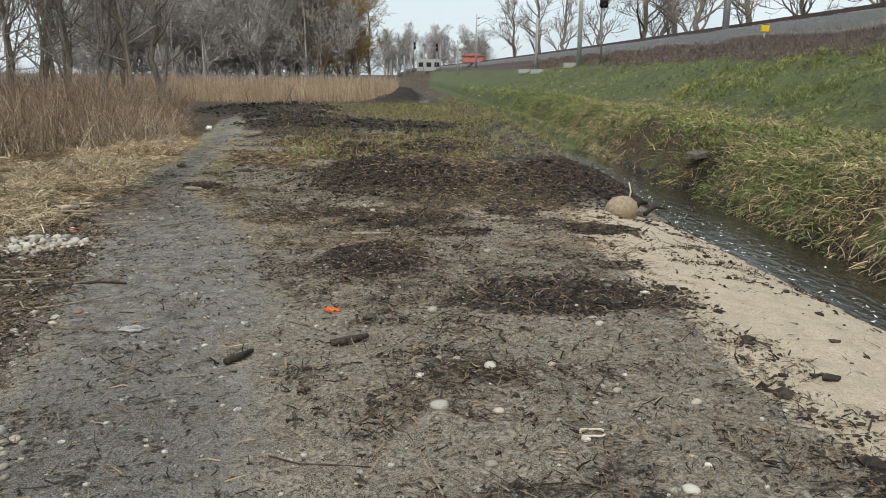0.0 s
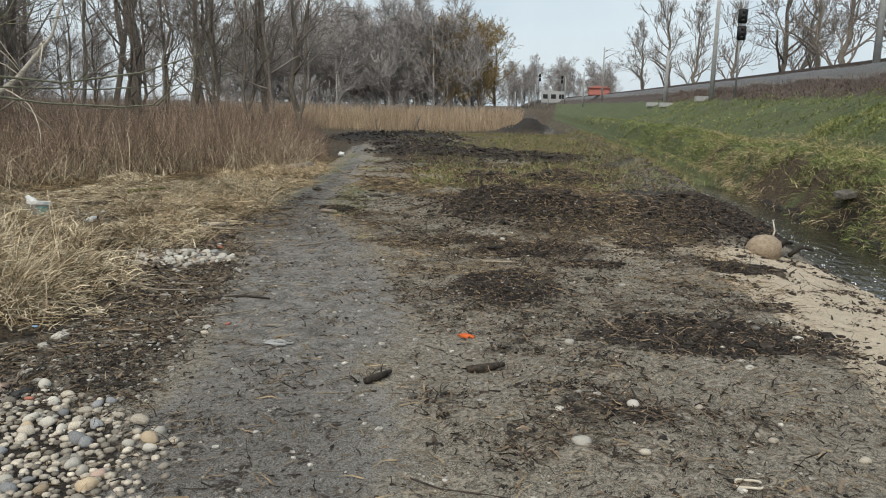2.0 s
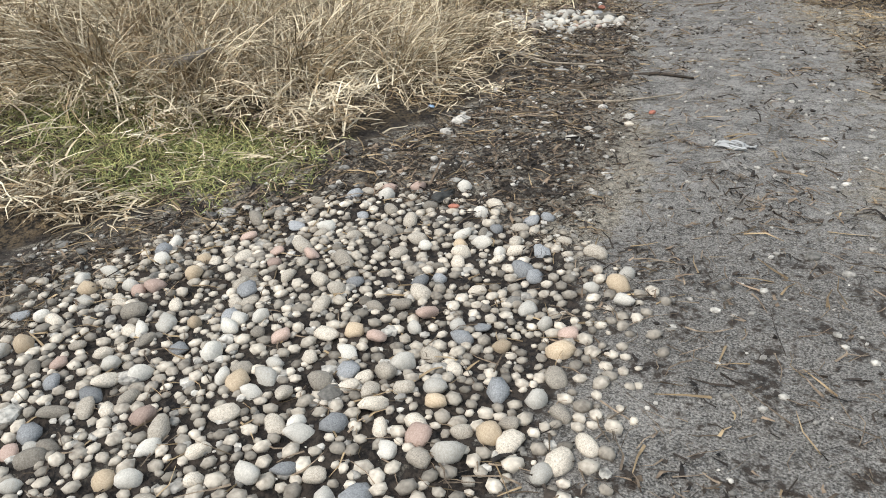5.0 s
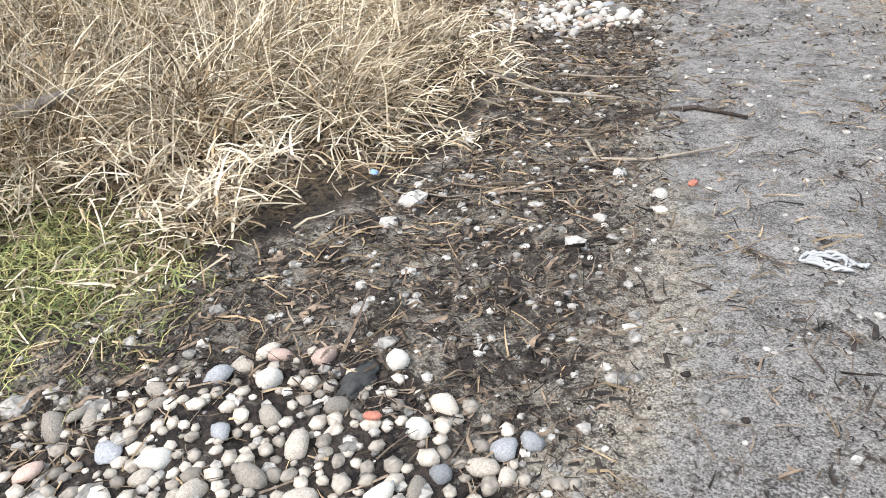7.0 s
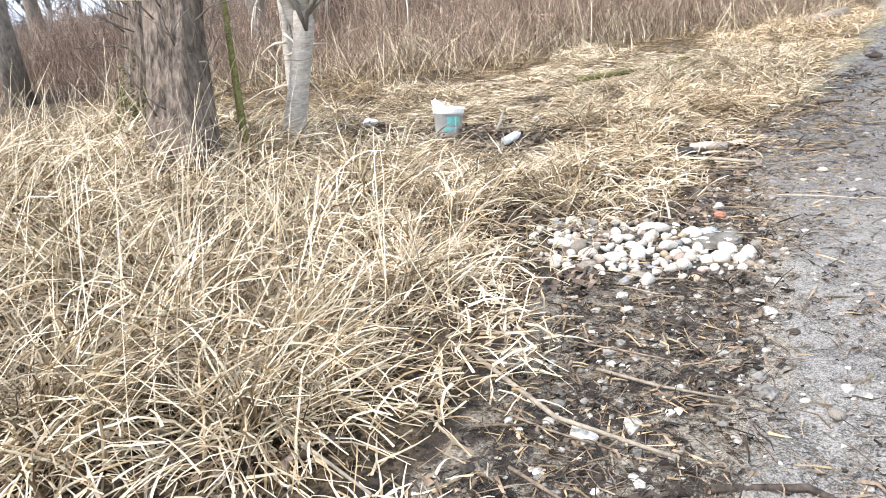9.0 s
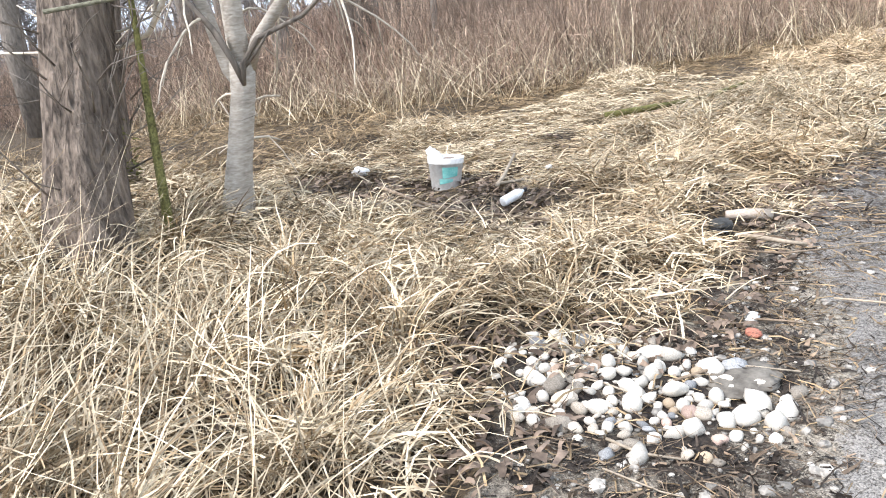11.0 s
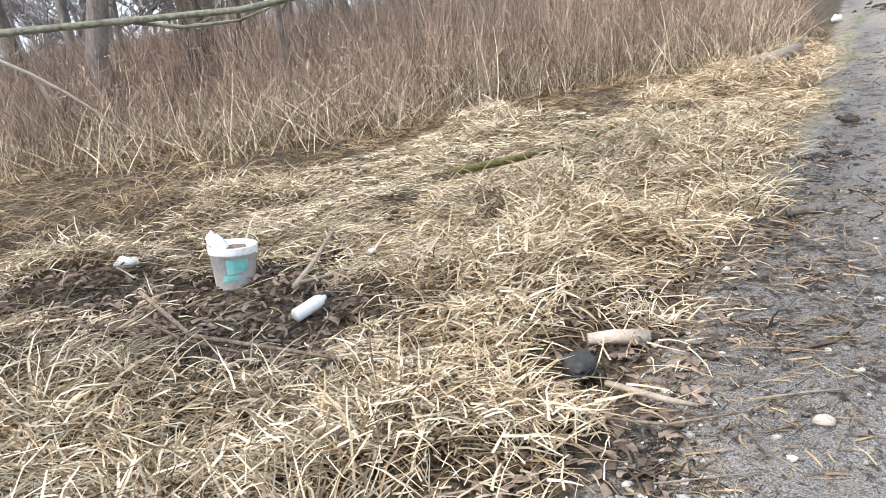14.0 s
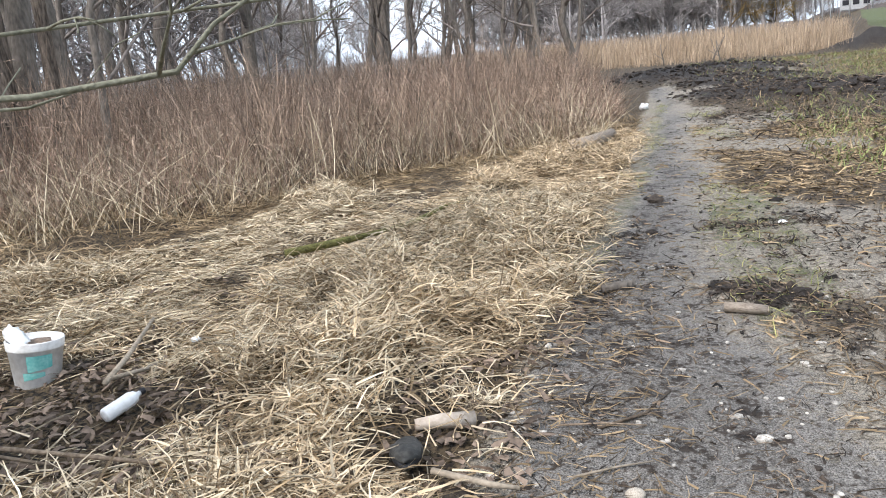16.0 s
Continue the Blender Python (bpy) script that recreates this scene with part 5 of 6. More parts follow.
def overhanging_limb():
    """Long bare limbs of the old tree that reach out over the dead grass, at eye height."""
    tree = tagged(new("overhanging_limbs"), "long olive-grey bare limbs hanging out over dead grass", "branch")
    tree.location = (-6.5, 6.2, 1.3)
    o = Vector(tree.location)
    rnd = random.Random(12)
    for pts, rad in (
        ([(-6.45, 6.3, 1.75), (-6.1, 6.9, 1.62), (-5.6, 7.6, 1.5), (-5.05, 8.15, 1.47), (-4.75, 8.4, 1.5), (-4.68, 8.5, 1.62), (-4.5, 8.75, 1.8), (-4.1, 9.1, 1.95)], [0.026, 0.022, 0.018, 0.016, 0.014, 0.011, 0.008, 0.004]),
        ([(-6.45, 6.3, 1.95), (-6.0, 7.1, 1.78), (-5.5, 7.8, 1.72), (-5.0, 8.5, 1.86), (-4.6, 9.1, 2.1), (-4.2, 9.6, 2.3)], [0.028, 0.022, 0.02, 0.016, 0.01, 0.005]),
        ([(-6.5, 6.4, 1.6), (-6.0, 7.4, 1.66), (-5.4, 8.3, 1.66), (-4.9, 9.2, 1.74), (-4.3, 10.0, 1.95)], [0.018, 0.015, 0.012, 0.009, 0.004]),
        ([(-6.4, 6.2, 1.7), (-5.6, 6.1, 1.95), (-4.9, 6.0, 2.1), (-4.2, 5.9, 2.3)], [0.022, 0.018, 0.012, 0.005]),
        ([(-6.6, 6.1, 1.5), (-6.2, 5.2, 1.6), (-6.0, 4.4, 1.45), (-5.9, 3.6, 1.2), (-6.0, 3.1, 0.9)], [0.02, 0.017, 0.013, 0.009, 0.004]),
    ):
        g = Geo()
        P = [Vector(p) - o for p in pts]
        g.tube(P, [r * 0.62 for r in rad], 8, 0.1)
        for k in range(7):
            i = rnd.randrange(1, len(P) - 1)
            d = (P[i + 1] - P[i]).normalized() + Vector((rnd.gauss(0, 0.6), rnd.gauss(0, 0.6), rnd.uniform(-0.3, 0.7)))
            grow(g, rnd, P[i].lerp(P[i + 1], rnd.random()), d, rnd.uniform(0.2, 0.6), rad[i] * 0.45, 1, 0.6, 0.05, 5, 0.2, 2, 0.0025)
        g.ob("limb", M_LIMB, tree)
    return tree


overhanging_limb()


def tube_thing(name, pts, rad, mat, label, category, sides=10, cut=None, lump=0.12):
    """A stick or log along points in the world; cut: material of its end faces."""
    o = Vector(pts[0])
    thing = tagged(new(name), label, category)
    thing.location = o
    g = Geo()
    g.tube([Vector(p) - o for p in pts], rad, sides, lump)
    g.ob("bark", mat, thing)
    if cut:
        d = (Vector(pts[-1]) - Vector(pts[-2])).normalized()
        c = Geo()
        e = Vector(pts[-1]) - o
        c.tube([e - d * 0.004, e + d * 0.004], [rad[-1] * 0.9, rad[-1] * 0.88], sides)
        c.ob("cut_end", cut, thing, "pale sawn end")
    return thing


def lie(pts, lift):
    return [(x, y, hz(x, y) + lift) for x, y in pts]


tube_thing("mossy_shrub", [(-6.36, 6.65, hz(-6.36, 6.65) - 0.05), (-6.43, 6.71, 0.7), (-6.48, 6.76, 1.05), (-6.55, 6.84, 1.6), (-6.62, 6.9, 2.4)], [0.03, 0.024, 0.02, 0.014, 0.006], M_MOSS, "thin moss-covered shrub beside the old tree", "shrub", 8)
tube_thing("broken_branch", [(-5.5, 4.12, hz(-5.5, 4.12) + 0.06), (-5.3, 4.22, hz(-5.3, 4.22) + 0.14), (-5.1, 4.36, hz(-5.1, 4.36) + 0.24)], [0.05, 0.04, 0.02], M_TREE, "dark broken branch lying in the tussocks", "branch", 9)
tube_thing("log", lie([(-6.78, 17.95), (-6.64, 18.5), (-6.5, 19.1)], 0.1), [0.1, 0.11, 0.1], M_LOG, "weathered grey log lying at the herbs' edge", "log", 12, M_CUT)
tube_thing("log_piece", lie([(-4.66, 9.28), (-4.57, 9.35), (-4.46, 9.44)], 0.045), [0.024, 0.032, 0.035], M_BARE_WOOD, "short tan log piece lying in dead grass", "log", 12, M_CUT)
tube_thing("log_piece", lie([(-3.66, 11.05), (-3.56, 11.07), (-3.44, 11.1)], 0.03), [0.026, 0.03, 0.028], M_LOG, "short weathered log piece beside the path", "log", 12, M_CUT)
tube_thing("log_piece", lie([(-4.45, 11.36), (-4.36, 11.41), (-4.26, 11.46)], 0.03), [0.03, 0.03, 0.028], M_TREE, "dark wet wood piece at the path's edge", "log", 8)
tube_thing("bark_piece", lie([(-0.66, 4.44), (-0.55, 4.5), (-0.45, 4.58)], 0.025), [0.02, 0.028, 0.015], M_CHIP, "black rotten wood chunk on the soil", "wood", 8)
tube_thing("bark_piece", lie([(-1.2, 4.1), (-1.16, 4.18), (-1.1, 4.3)], 0.02), [0.02, 0.024, 0.012], M_CHIP, "dark bark piece on the grey path", "wood", 8)
tube_thing("mossy_branch", lie([(-6.85, 11.15), (-6.55, 11.55), (-6.3, 12.1), (-6.3, 12.8), (-6.42, 13.6)], 0.16), [0.032, 0.03, 0.024, 0.016, 0.006], M_MOSS, "fallen branch covered in green moss", "branch", 8)
tube_thing("fallen_branch", lie([(-6.3, 12.7), (-5.85, 12.65), (-5.4, 12.48)], 0.05), [0.012, 0.014, 0.006], M_TREE, "dark fallen branch on flattened straw", "branch", 6)
STICKS = [([(-3.05, 5.42), (-2.93, 5.25), (-2.72, 5.3), (-2.45, 5.55)], 0.008, M_STICK), ([(-3.9, 5.9), (-3.4, 5.75), (-3.0, 5.75)], 0.009, M_STICK), ([(-2.9, 5.75), (-2.7, 5.9), (-2.45, 5.85)], 0.012, M_CHIP),
          ([(-4.6, 5.35), (-4.1, 5.2), (-3.6, 5.15)], 0.008, M_STICK), ([(-6.6, 8.35), (-6.2, 8.3), (-5.8, 8.42)], 0.01, M_TWIG),
          ]
STICKS_FAR = [
          ([(-6.3, 9.05), (-6.5, 9.35), (-6.85, 9.85)], 0.016, M_STICK), ([(-6.32, 9.1), (-6.3, 9.3), (-6.35, 9.45)], 0.013, M_STICK), ([(-4.4, 8.95), (-4.15, 8.93), (-4.05, 8.95)], 0.013, M_STICK),
          ([(-4.3, 8.75), (-4.1, 8.8), (-3.9, 9.0)], 0.006, M_TWIG), ([(-3.95, 9.55), (-3.8, 9.75), (-3.75, 10.0)], 0.008, M_TWIG), ([(-3.1, 8.4), (-2.9, 8.6), (-2.75, 9.0)], 0.007, M_TWIG), ([(-7.1, 8.6), (-6.2, 8.35), (-5.4, 8.55)], 0.013, M_TWIG),
          ([(-0.9, 7.9), (-0.5, 8.0)], 0.012, M_STICK), ([(-0.75, 3.1), (-0.6, 3.0), (-0.45, 2.97), (-0.3, 2.99)], 0.004, M_CHIP), ([(-5.1, 7.75), (-5.0, 8.0), (-4.98, 8.2)], 0.012, M_STICK)]
for k, (pts, r, mat) in enumerate(STICKS + STICKS_FAR):
    lab = {"weathered_stick": "pale bare stick lying in the litter", "dark_mulch": "black wet stick lying on soil", "brown_twig": "thin brown stick lying on the ground"}[mat.name]
    tube_thing("stick", lie(pts, r * 0.9 + (0.06 if pts[0][0] < straw_edge(pts[0][1]) else 0.0)), [r] + [r * 0.9] * (len(pts) - 2) + [r * 0.6], mat, lab, "stick", 7)
STRAY = random.Random(31)
for k in range(26):
    y = STRAY.uniform(4.6, 9.6)
    x = float(straw_edge(y)) + STRAY.uniform(-0.15, 0.55)
    a, ln = STRAY.gauss(0.35, 0.45), STRAY.uniform(0.16, 0.5)
    pts = [(x, y), (x + ln * 0.5 * math.cos(a), y + ln * 0.5 * math.sin(a) + STRAY.uniform(-0.03, 0.03)), (x + ln * math.cos(a), y + ln * math.sin(a))]
    r = STRAY.uniform(0.003, 0.007)
    tube_thing("stick", lie(pts, r + 0.012), [r, r * 0.9, r * 0.6], STRAY.choice([M_STICK, M_TWIG, M_TWIG]), "thin broken twig at the straw's edge", "stick", 6)


# ---- litter ----
def lathe(profile, sides=32):
    bm = bmesh.new()
    rings = []
    for r, z in profile:
        rings.append([bm.verts.new((r * math.cos(2 * math.pi * k / sides), r * math.sin(2 * math.pi * k / sides), z)) for k in range(sides)])
    for a, b in zip(rings, rings[1:]):
        for k in range(sides):
            bm.faces.new((a[k], a[(k + 1) % sides], b[(k + 1) % sides], b[k]))
    bm.faces.new(rings[0][::-1])
    bm.faces.new(rings[-1])
    return bm


def crumple(size, seed, amount=0.35, sub=3):
    bm = bmesh.new()
    bmesh.ops.create_icosphere(bm, subdivisions=sub, radius=0.5)
    for v in bm.verts:
        d = v.co.normalized()
        k = 1 + amount * (abs(noise.noise(d * 2.6 + Vector((seed, 0, 0)))) - 0.3) * 2 + 0.15 * noise.noise(d * 7 + Vector((0, seed, 0)))
        v.co = Vector((v.co.x * size[0], v.co.y * size[1], v.co.z * size[2])) * k
    return bm


def paint_bucket(x, y):
    thing = tagged(new("paint_bucket"), "grimy white plastic paint bucket with teal print in dead grass", "bucket")
    thing.matrix_world = pose(x, y, hz(x, y) - 0.01, -7, 4, 20)
    H, rb, rt = 0.26, 0.112, 0.142
    part("body", lathe([(rb - 0.006, 0), (rb, 0.006), (rb + (rt - rb) * 0.8, H * 0.8), (rb + (rt - rb) * 0.8 + 0.006, H * 0.81), (rb + (rt - rb) * 0.83 + 0.006, H * 0.84), (rt, H * 0.86), (rt + 0.004, H - 0.006), (rt + 0.001, H), (rt - 0.006, H - 0.002), (rb - 0.004, 0.02)], 40), M_WHITE_DIRTY, thing)
    bm = bmesh.new()
    for a0, a1, z0, z1 in ((-0.75, 0.2, 0.1, 0.19), (-0.95, -0.1, 0.055, 0.098)):
        n = 12
        cols = []
        for k in range(n + 1):
            a = a0 + (a1 - a0) * k / n - 0.55
            slope = 0.02 * k / n
            cols.append([bm.verts.new(((rb + (rt - rb) * z / H + 0.0035) * math.cos(a), (rb + (rt - rb) * z / H + 0.0035) * math.sin(a), z)) for z in (z0 + slope, z1)])
        for p, q in zip(cols, cols[1:]):
            bm.faces.new((p[0], q[0], q[1], p[1]))
    part("printed_label", bm, M_TEAL, thing, "faded teal printed label")
    part("contents", crumple((0.19, 0.18, 0.09), 3), M_LEAF, thing, "brown leaf litter inside").location = (0.02, 0.02, 0.2)
    bag = part("plastic_bag", crumple((0.09, 0.2, 0.07), 9, 0.3), M_WHITE, thing, "crumpled white plastic sticking out")
    bag.location, bag.rotation_euler = (-0.07, -0.05, 0.27), (0.5, -0.35, 0.9)
    g = Geo()
    g.tube([(rt * math.cos(a), rt * math.sin(a), 0.2 - 0.05 * math.sin(a * 0.5 - 1.0)) for a in np.linspace(0.6, 3.4, 14)], [0.003] * 14, 6)
    g.ob("wire_handle", M_STEEL, thing)
    return thing


paint_bucket(-6.9, 9.08)


def bottle(x, y):
    thing = tagged(new("plastic_bottle"), "white plastic bottle with a black cap lying in dead grass", "bottle")
    thing.matrix_world = pose(x, y, hz(x, y) + 0.04, 80, 0, 172) @ Matrix.Scale(0.85, 4)
    part("body", lathe([(0.035, 0), (0.042, 0.008), (0.042, 0.09), (0.04, 0.1), (0.042, 0.11), (0.042, 0.17), (0.032, 0.2), (0.016, 0.215), (0.015, 0.235)], 24), M_WHITE, thing)
    part("cap", lathe([(0.018, 0.232), (0.019, 0.236), (0.019, 0.258), (0.016, 0.262)], 16), M_BLACK, thing, "black screw cap")
    return thing


bottle(-6.06, 8.84)


def rag(name, x, y, size, mat, label, category, seed, lift=0.0, amount=0.4):
    bm = crumple(size, seed, amount)
    me = bpy.data.meshes.new(name)
    bm.to_mesh(me)
    bm.free()
    me.materials.append(mat)
    me.polygons.foreach_set("use_smooth", np.ones(len(me.polygons), dtype=bool))
    ob = new(name, me)
    ob.location = (x, y, hz(x, y) + size[2] * 0.3 + lift)
    ob.rotation_euler = (0, 0, seed)
    return tagged(ob, label, category)


rag("crumpled_cup", -7.67, 8.83, (0.14, 0.1, 0.08), M_WHITE_DIRTY, "crumpled white plastic cup in the leaf litter", "litter", 4, 0.03)
rag("orange_rag", -0.757, 5.22, (0.13, 0.08, 0.02), M_ORANGE, "small torn orange rag on the soil", "litter", 6)
g = Geo()
for k in range(5):
    g.tube([(0.09 * math.cos(a) * (1 - 0.12 * k) + 0.012 * math.sin(3 * a + k), 0.04 * math.sin(a) * (1 - 0.1 * k) + 0.01 * math.cos(4 * a + 2 * k), 0.008 + 0.008 * math.sin(5 * a + k)) for a in np.linspace(0, 5.6, 20)], [0.006 - 0.0005 * k] * 20, 5)
white_rag = tagged(g.ob("white_rag", M_CONCRETE), "dirty white tape trodden into the grey path", "litter")
white_rag.location = (-1.95, 4.72, hz(-1.95, 4.72) + 0.004)
rag("white_wad", -3.93, 8.12, (0.09, 0.06, 0.035), M_WHITE_DIRTY, "crumpled white paper at the path's edge", "litter", 8, 0, 0.2)
rag("brick_fragment", -3.86, 7.98, (0.08, 0.06, 0.04), M_BRICK, "brick-red fragment at the path's edge", "brick", 9, 0, 0.15)
rag("white_lump", -7.2, 24.4, (0.3, 0.2, 0.16), M_WHITE, "white lump of rubbish in short grass", "litter", 5)
rag("white_scrap", -6.4, 9.75, (0.06, 0.05, 0.03), M_WHITE, "small pale scrap on dead grass", "litter", 7, 0.05)
rag("white_scrap", -3.52, 13.35, (0.07, 0.06, 0.04), M_WHITE, "small white scrap beside the path", "litter", 3)
rag("dark_rag", -2.98, 3.62, (0.17, 0.08, 0.03), M_RUBBER, "black torn plastic at the pebble heap's edge", "litter", 11)
rag("blue_scrap", -3.72, 4.72, (0.06, 0.035, 0.008), material("blue_plastic", (0.2, 0.38, 0.6), (0.4, 0.55, 0.7), 0.5), "pale blue plastic scrap in dead grass", "litter", 12, 0.03)
rag("brick_fragment", -2.5, 5.15, (0.05, 0.035, 0.025), M_BRICK, "brick-red fragment on the path", "brick", 17, 0, 0.15)
rag("brick_fragment", -2.85, 3.5, (0.05, 0.03, 0.02), M_BRICK, "small red fragment among pebbles", "brick", 13, 0.02, 0.15)


def old_shoe(x, y):
    """A flattened dark shoe half buried in the straw."""
    thing = tagged(new("old_shoe"), "flattened black rubber shoe lying in dead grass", "shoe")
    thing.matrix_world = pose(x, y, hz(x, y) + 0.075, 4, 10, 118)
    bm = crumple((0.27, 0.1, 0.07), 21, 0.12)
    for v in bm.verts:
        v.co.y *= 1 + 0.35 * math.cos(v.co.x * 16)
        v.co.z = max(v.co.z, -0.015)
    part("upper", bm, M_RUBBER, thing)
    bm = bmesh.new()
    bmesh.ops.create_cone(bm, cap_ends=True, segments=28, radius1=0.5, radius2=0.5, depth=0.02)
    for v in bm.verts:
        v.co = Vector((v.co.x * 0.29, v.co.y * (0.1 + 0.02 * math.cos(v.co.x * 6)), v.co.z - 0.02))
    bmesh.ops.bevel(bm, geom=bm.edges[:], offset=0.003, segments=1, affect="EDGES")
    part("sole", bm, M_BLACK, thing)
    return thing


old_shoe(-4.56, 9.04)


def ring_thing():
    g = Geo()
    g.tube([(0.055 * math.cos(a), 0.04 * math.sin(a), 0.004 * math.sin(3 * a)) for a in np.linspace(0.3, 6.2, 22)], [0.006] * 22, 6)
    ob = g.ob("root_loop", M_PALE_TWIG)
    ob.location = (0.67, 3.22, hz(0.67, 3.22) + 0.012)
    return tagged(ob, "curled pale root lying on the soil", "stick")


ring_thing()

# flat dark stone slab between the pebbles and the path
slab = rag("flat_stone", -3.72, 7.62, (0.34, 0.24, 0.035), M_SLAB, "flat grey stone sunk at the path's edge", "stone", 14, 0.0, 0.3)

# black driftwood behind the boulder
for k, (a, b, c) in enumerate((((2.55, 9.85), (2.8, 10.1), 0.05), ((2.6, 10.0), (2.45, 10.4), 0.035), ((2.7, 9.8), (3.0, 9.9), 0.03))):
    z0 = hz(*a)
    tube_thing("driftwood", [(a[0], a[1], z0 + 0.04), ((a[0] + b[0]) / 2, (a[1] + b[1]) / 2, z0 + 0.14), (b[0], b[1], z0 + 0.1)], [c, c * 0.9, c * 0.5], M_CHIP, "black wet driftwood behind the boulder", "wood", 8)
tube_thing("stick", [(2.45, 9.8, hz(2.45, 9.8)), (2.52, 9.85, 0.1), (2.5, 9.9, 0.22)], [0.012, 0.01, 0.006], M_PALE_TWIG, "pale upright stick behind the boulder", "stick", 6)


def foam():
    n = 420
    y = RNG.uniform(5.5, 20, n)
    u = 3.95 + np.abs(RNG.normal(0.1, 0.35, n))
    edge = RNG.uniform(0, 1, n) < 0.35
    u = np.where(edge, 3.86 + RNG.normal(0, 0.02, n), u)
    x = u - 0.033 * y - 0.00012 * y ** 2
    p = np.stack([x, y, np.full(n, -0.526)], -1)
    ob = ribbons("stream_foam", M_FOAM, p, 1.57 + RNG.normal(0, 0.6, n), np.zeros(n), RNG.uniform(0.02, 0.09, n), RNG.uniform(0.01, 0.035, n), np.zeros(n), 2, 0.3, floor=False, label="white foam flecks drifting on the stream")
    v = np.zeros(len(ob.data.vertices) * 3)
    ob.data.vertices.foreach_get("co", v)
    v = v.reshape(-1, 3)
    v[:, 2] = -0.524
    ob.data.vertices.foreach_set("co", v.ravel())


foam()


# ---- trees further off ----
T_TALL = [bare_tree(21 + k, 13.0, 0.2, "tall leafless tree with grey-brown bark", (0.02 * (k - 1), 0.02), 0.65, 0.22, 11, 3, thin=0.012) for k in range(3)]
T_THIN = [bare_tree(41 + k, 8.5, 0.075, "thin leafless tree standing in dead herbs", (0.1 * (k - 1), 0.05 * (1 - k)), 0.6, 0.2, 10, 2, thin=0.008) for k in range(4)]
T_GOLD = bare_tree(61, 10.5, 0.2, "leafless willow with yellowish twigs", (0, 0), 0.75, 0.12, 16, 3, M_TWIG_GOLD, 0.02, 0.1)
# trunk and crown both take the haze-paled colour
T_FAR = [bare_tree(91 + k, 12.5, 0.2, "leafless tree of a dense distant wood", (0, 0), 0.7, 0.08, 17, 2, M_TWIG_HAZED, 0.03, 0.1, 6, M_TWIG_HAZED) for k in range(3)]
T_BROAD = bare_tree(71, 12.0, 0.3, "broad leafless tree behind the railway", (0, 0), 0.55, 0.08, 15, 3, None, 0.02, 0.16)
T_BIG = bare_tree(81, 17.0, 0.36, "stout dark leafless tree rising from the herbs", (0.01, 0.0), 0.6, 0.3, 12, 3, thin=0.012)

place_first(T_BIG, -21.6, 37.0, 1.0, 20)
first = set()


def plant(tree, x, y, s, turn, group=""):
    tree["group"] = group or "bare trees"
    if tree.name in first:
        return set_tree(tree, x, y, s, turn)
    first.add(tree.name)
    place_first(tree, x, y, s, turn)
    return tree


rnd = random.Random(99)
# thicket of thin stems, seen straight ahead to the left of the path
for k, (x, y, s) in enumerate([(-17.3, 30.0, 0.95), (-16.6, 30.6, 1.05), (-16.2, 29.2, 1.1), (-15.6, 30.2, 1.0), (-15.0, 29.5, 0.9), (-14.8, 31.5, 1.1), (-14.2, 30.0, 1.0), (-13.6, 29.4, 0.85), (-13.4, 31.4, 1.1), (-12.9, 30.2, 1.0), (-12.2, 31.0, 1.05), (-11.6, 30.0, 1.15), (-11.2, 31.5, 0.9), (-18.2, 31.0, 1.1), (-19.5, 33.0, 1.0), (-15.9, 33.5, 1.1)]):
    plant(T_THIN[k % 4], x, y, s, rnd.uniform(0, 360))
for k, (x, y, s) in enumerate([(-11.4, 32.0, 0.75), (-16.8, 34.0, 0.8), (-14.0, 35.0, 0.85)]):
    plant(T_TALL[k % 3], x, y, s, rnd.uniform(0, 360))
# wood to the left, behind the dead herbs
for k, (x, y, s) in enumerate([(-15.8, 14.8, 1.25), (-16.5, 16.0, 1.2), (-17.8, 17.6, 1.0), (-14.6, 12.6, 0.9), (-21.3, 24.0, 0.95), (-21.6, 28.0, 1.0), (-24.5, 27.0, 1.05), (-26.0, 33.0, 1.0), (-19.6, 20.4, 0.8), (-23.0, 20.0, 1.1), (-27.0, 22.0, 1.1), (-29.0, 29.0, 1.0), (-31.0, 37.0, 1.1), (-26.0, 43.0, 1.0), (-34.0, 45.0, 1.0), (-38.0, 33.0, 1.1), (-22.0, 14.0, 1.0), (-27.0, 13.0, 1.1), (-33.0, 21.0, 1.1), (-17.5, 9.0, 1.0), (-21.0, 6.0, 1.1), (-30.0, 50.0, 1.0), (-40.0, 42.0, 1.0), (-24.0, 49.0, 0.9)]):
    plant(T_TALL[k % 3], x, y, s, rnd.uniform(0, 360))
for k, (x, y) in enumerate([(-16.5, 24.2), (-18.5, 27.0), (-20.2, 31.5), (-23.5, 31.0), (-25.0, 36.0), (-28.0, 40.0), (-13.0, 14.5), (-22.5, 17.0), (-30.0, 26.0)]):
    plant(T_THIN[k % 4], x, y, rnd.uniform(0.7, 1.0), rnd.uniform(0, 360))
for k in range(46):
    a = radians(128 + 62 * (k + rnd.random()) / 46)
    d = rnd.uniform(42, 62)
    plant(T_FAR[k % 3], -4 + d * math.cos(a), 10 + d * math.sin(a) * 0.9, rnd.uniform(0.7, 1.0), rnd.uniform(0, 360))
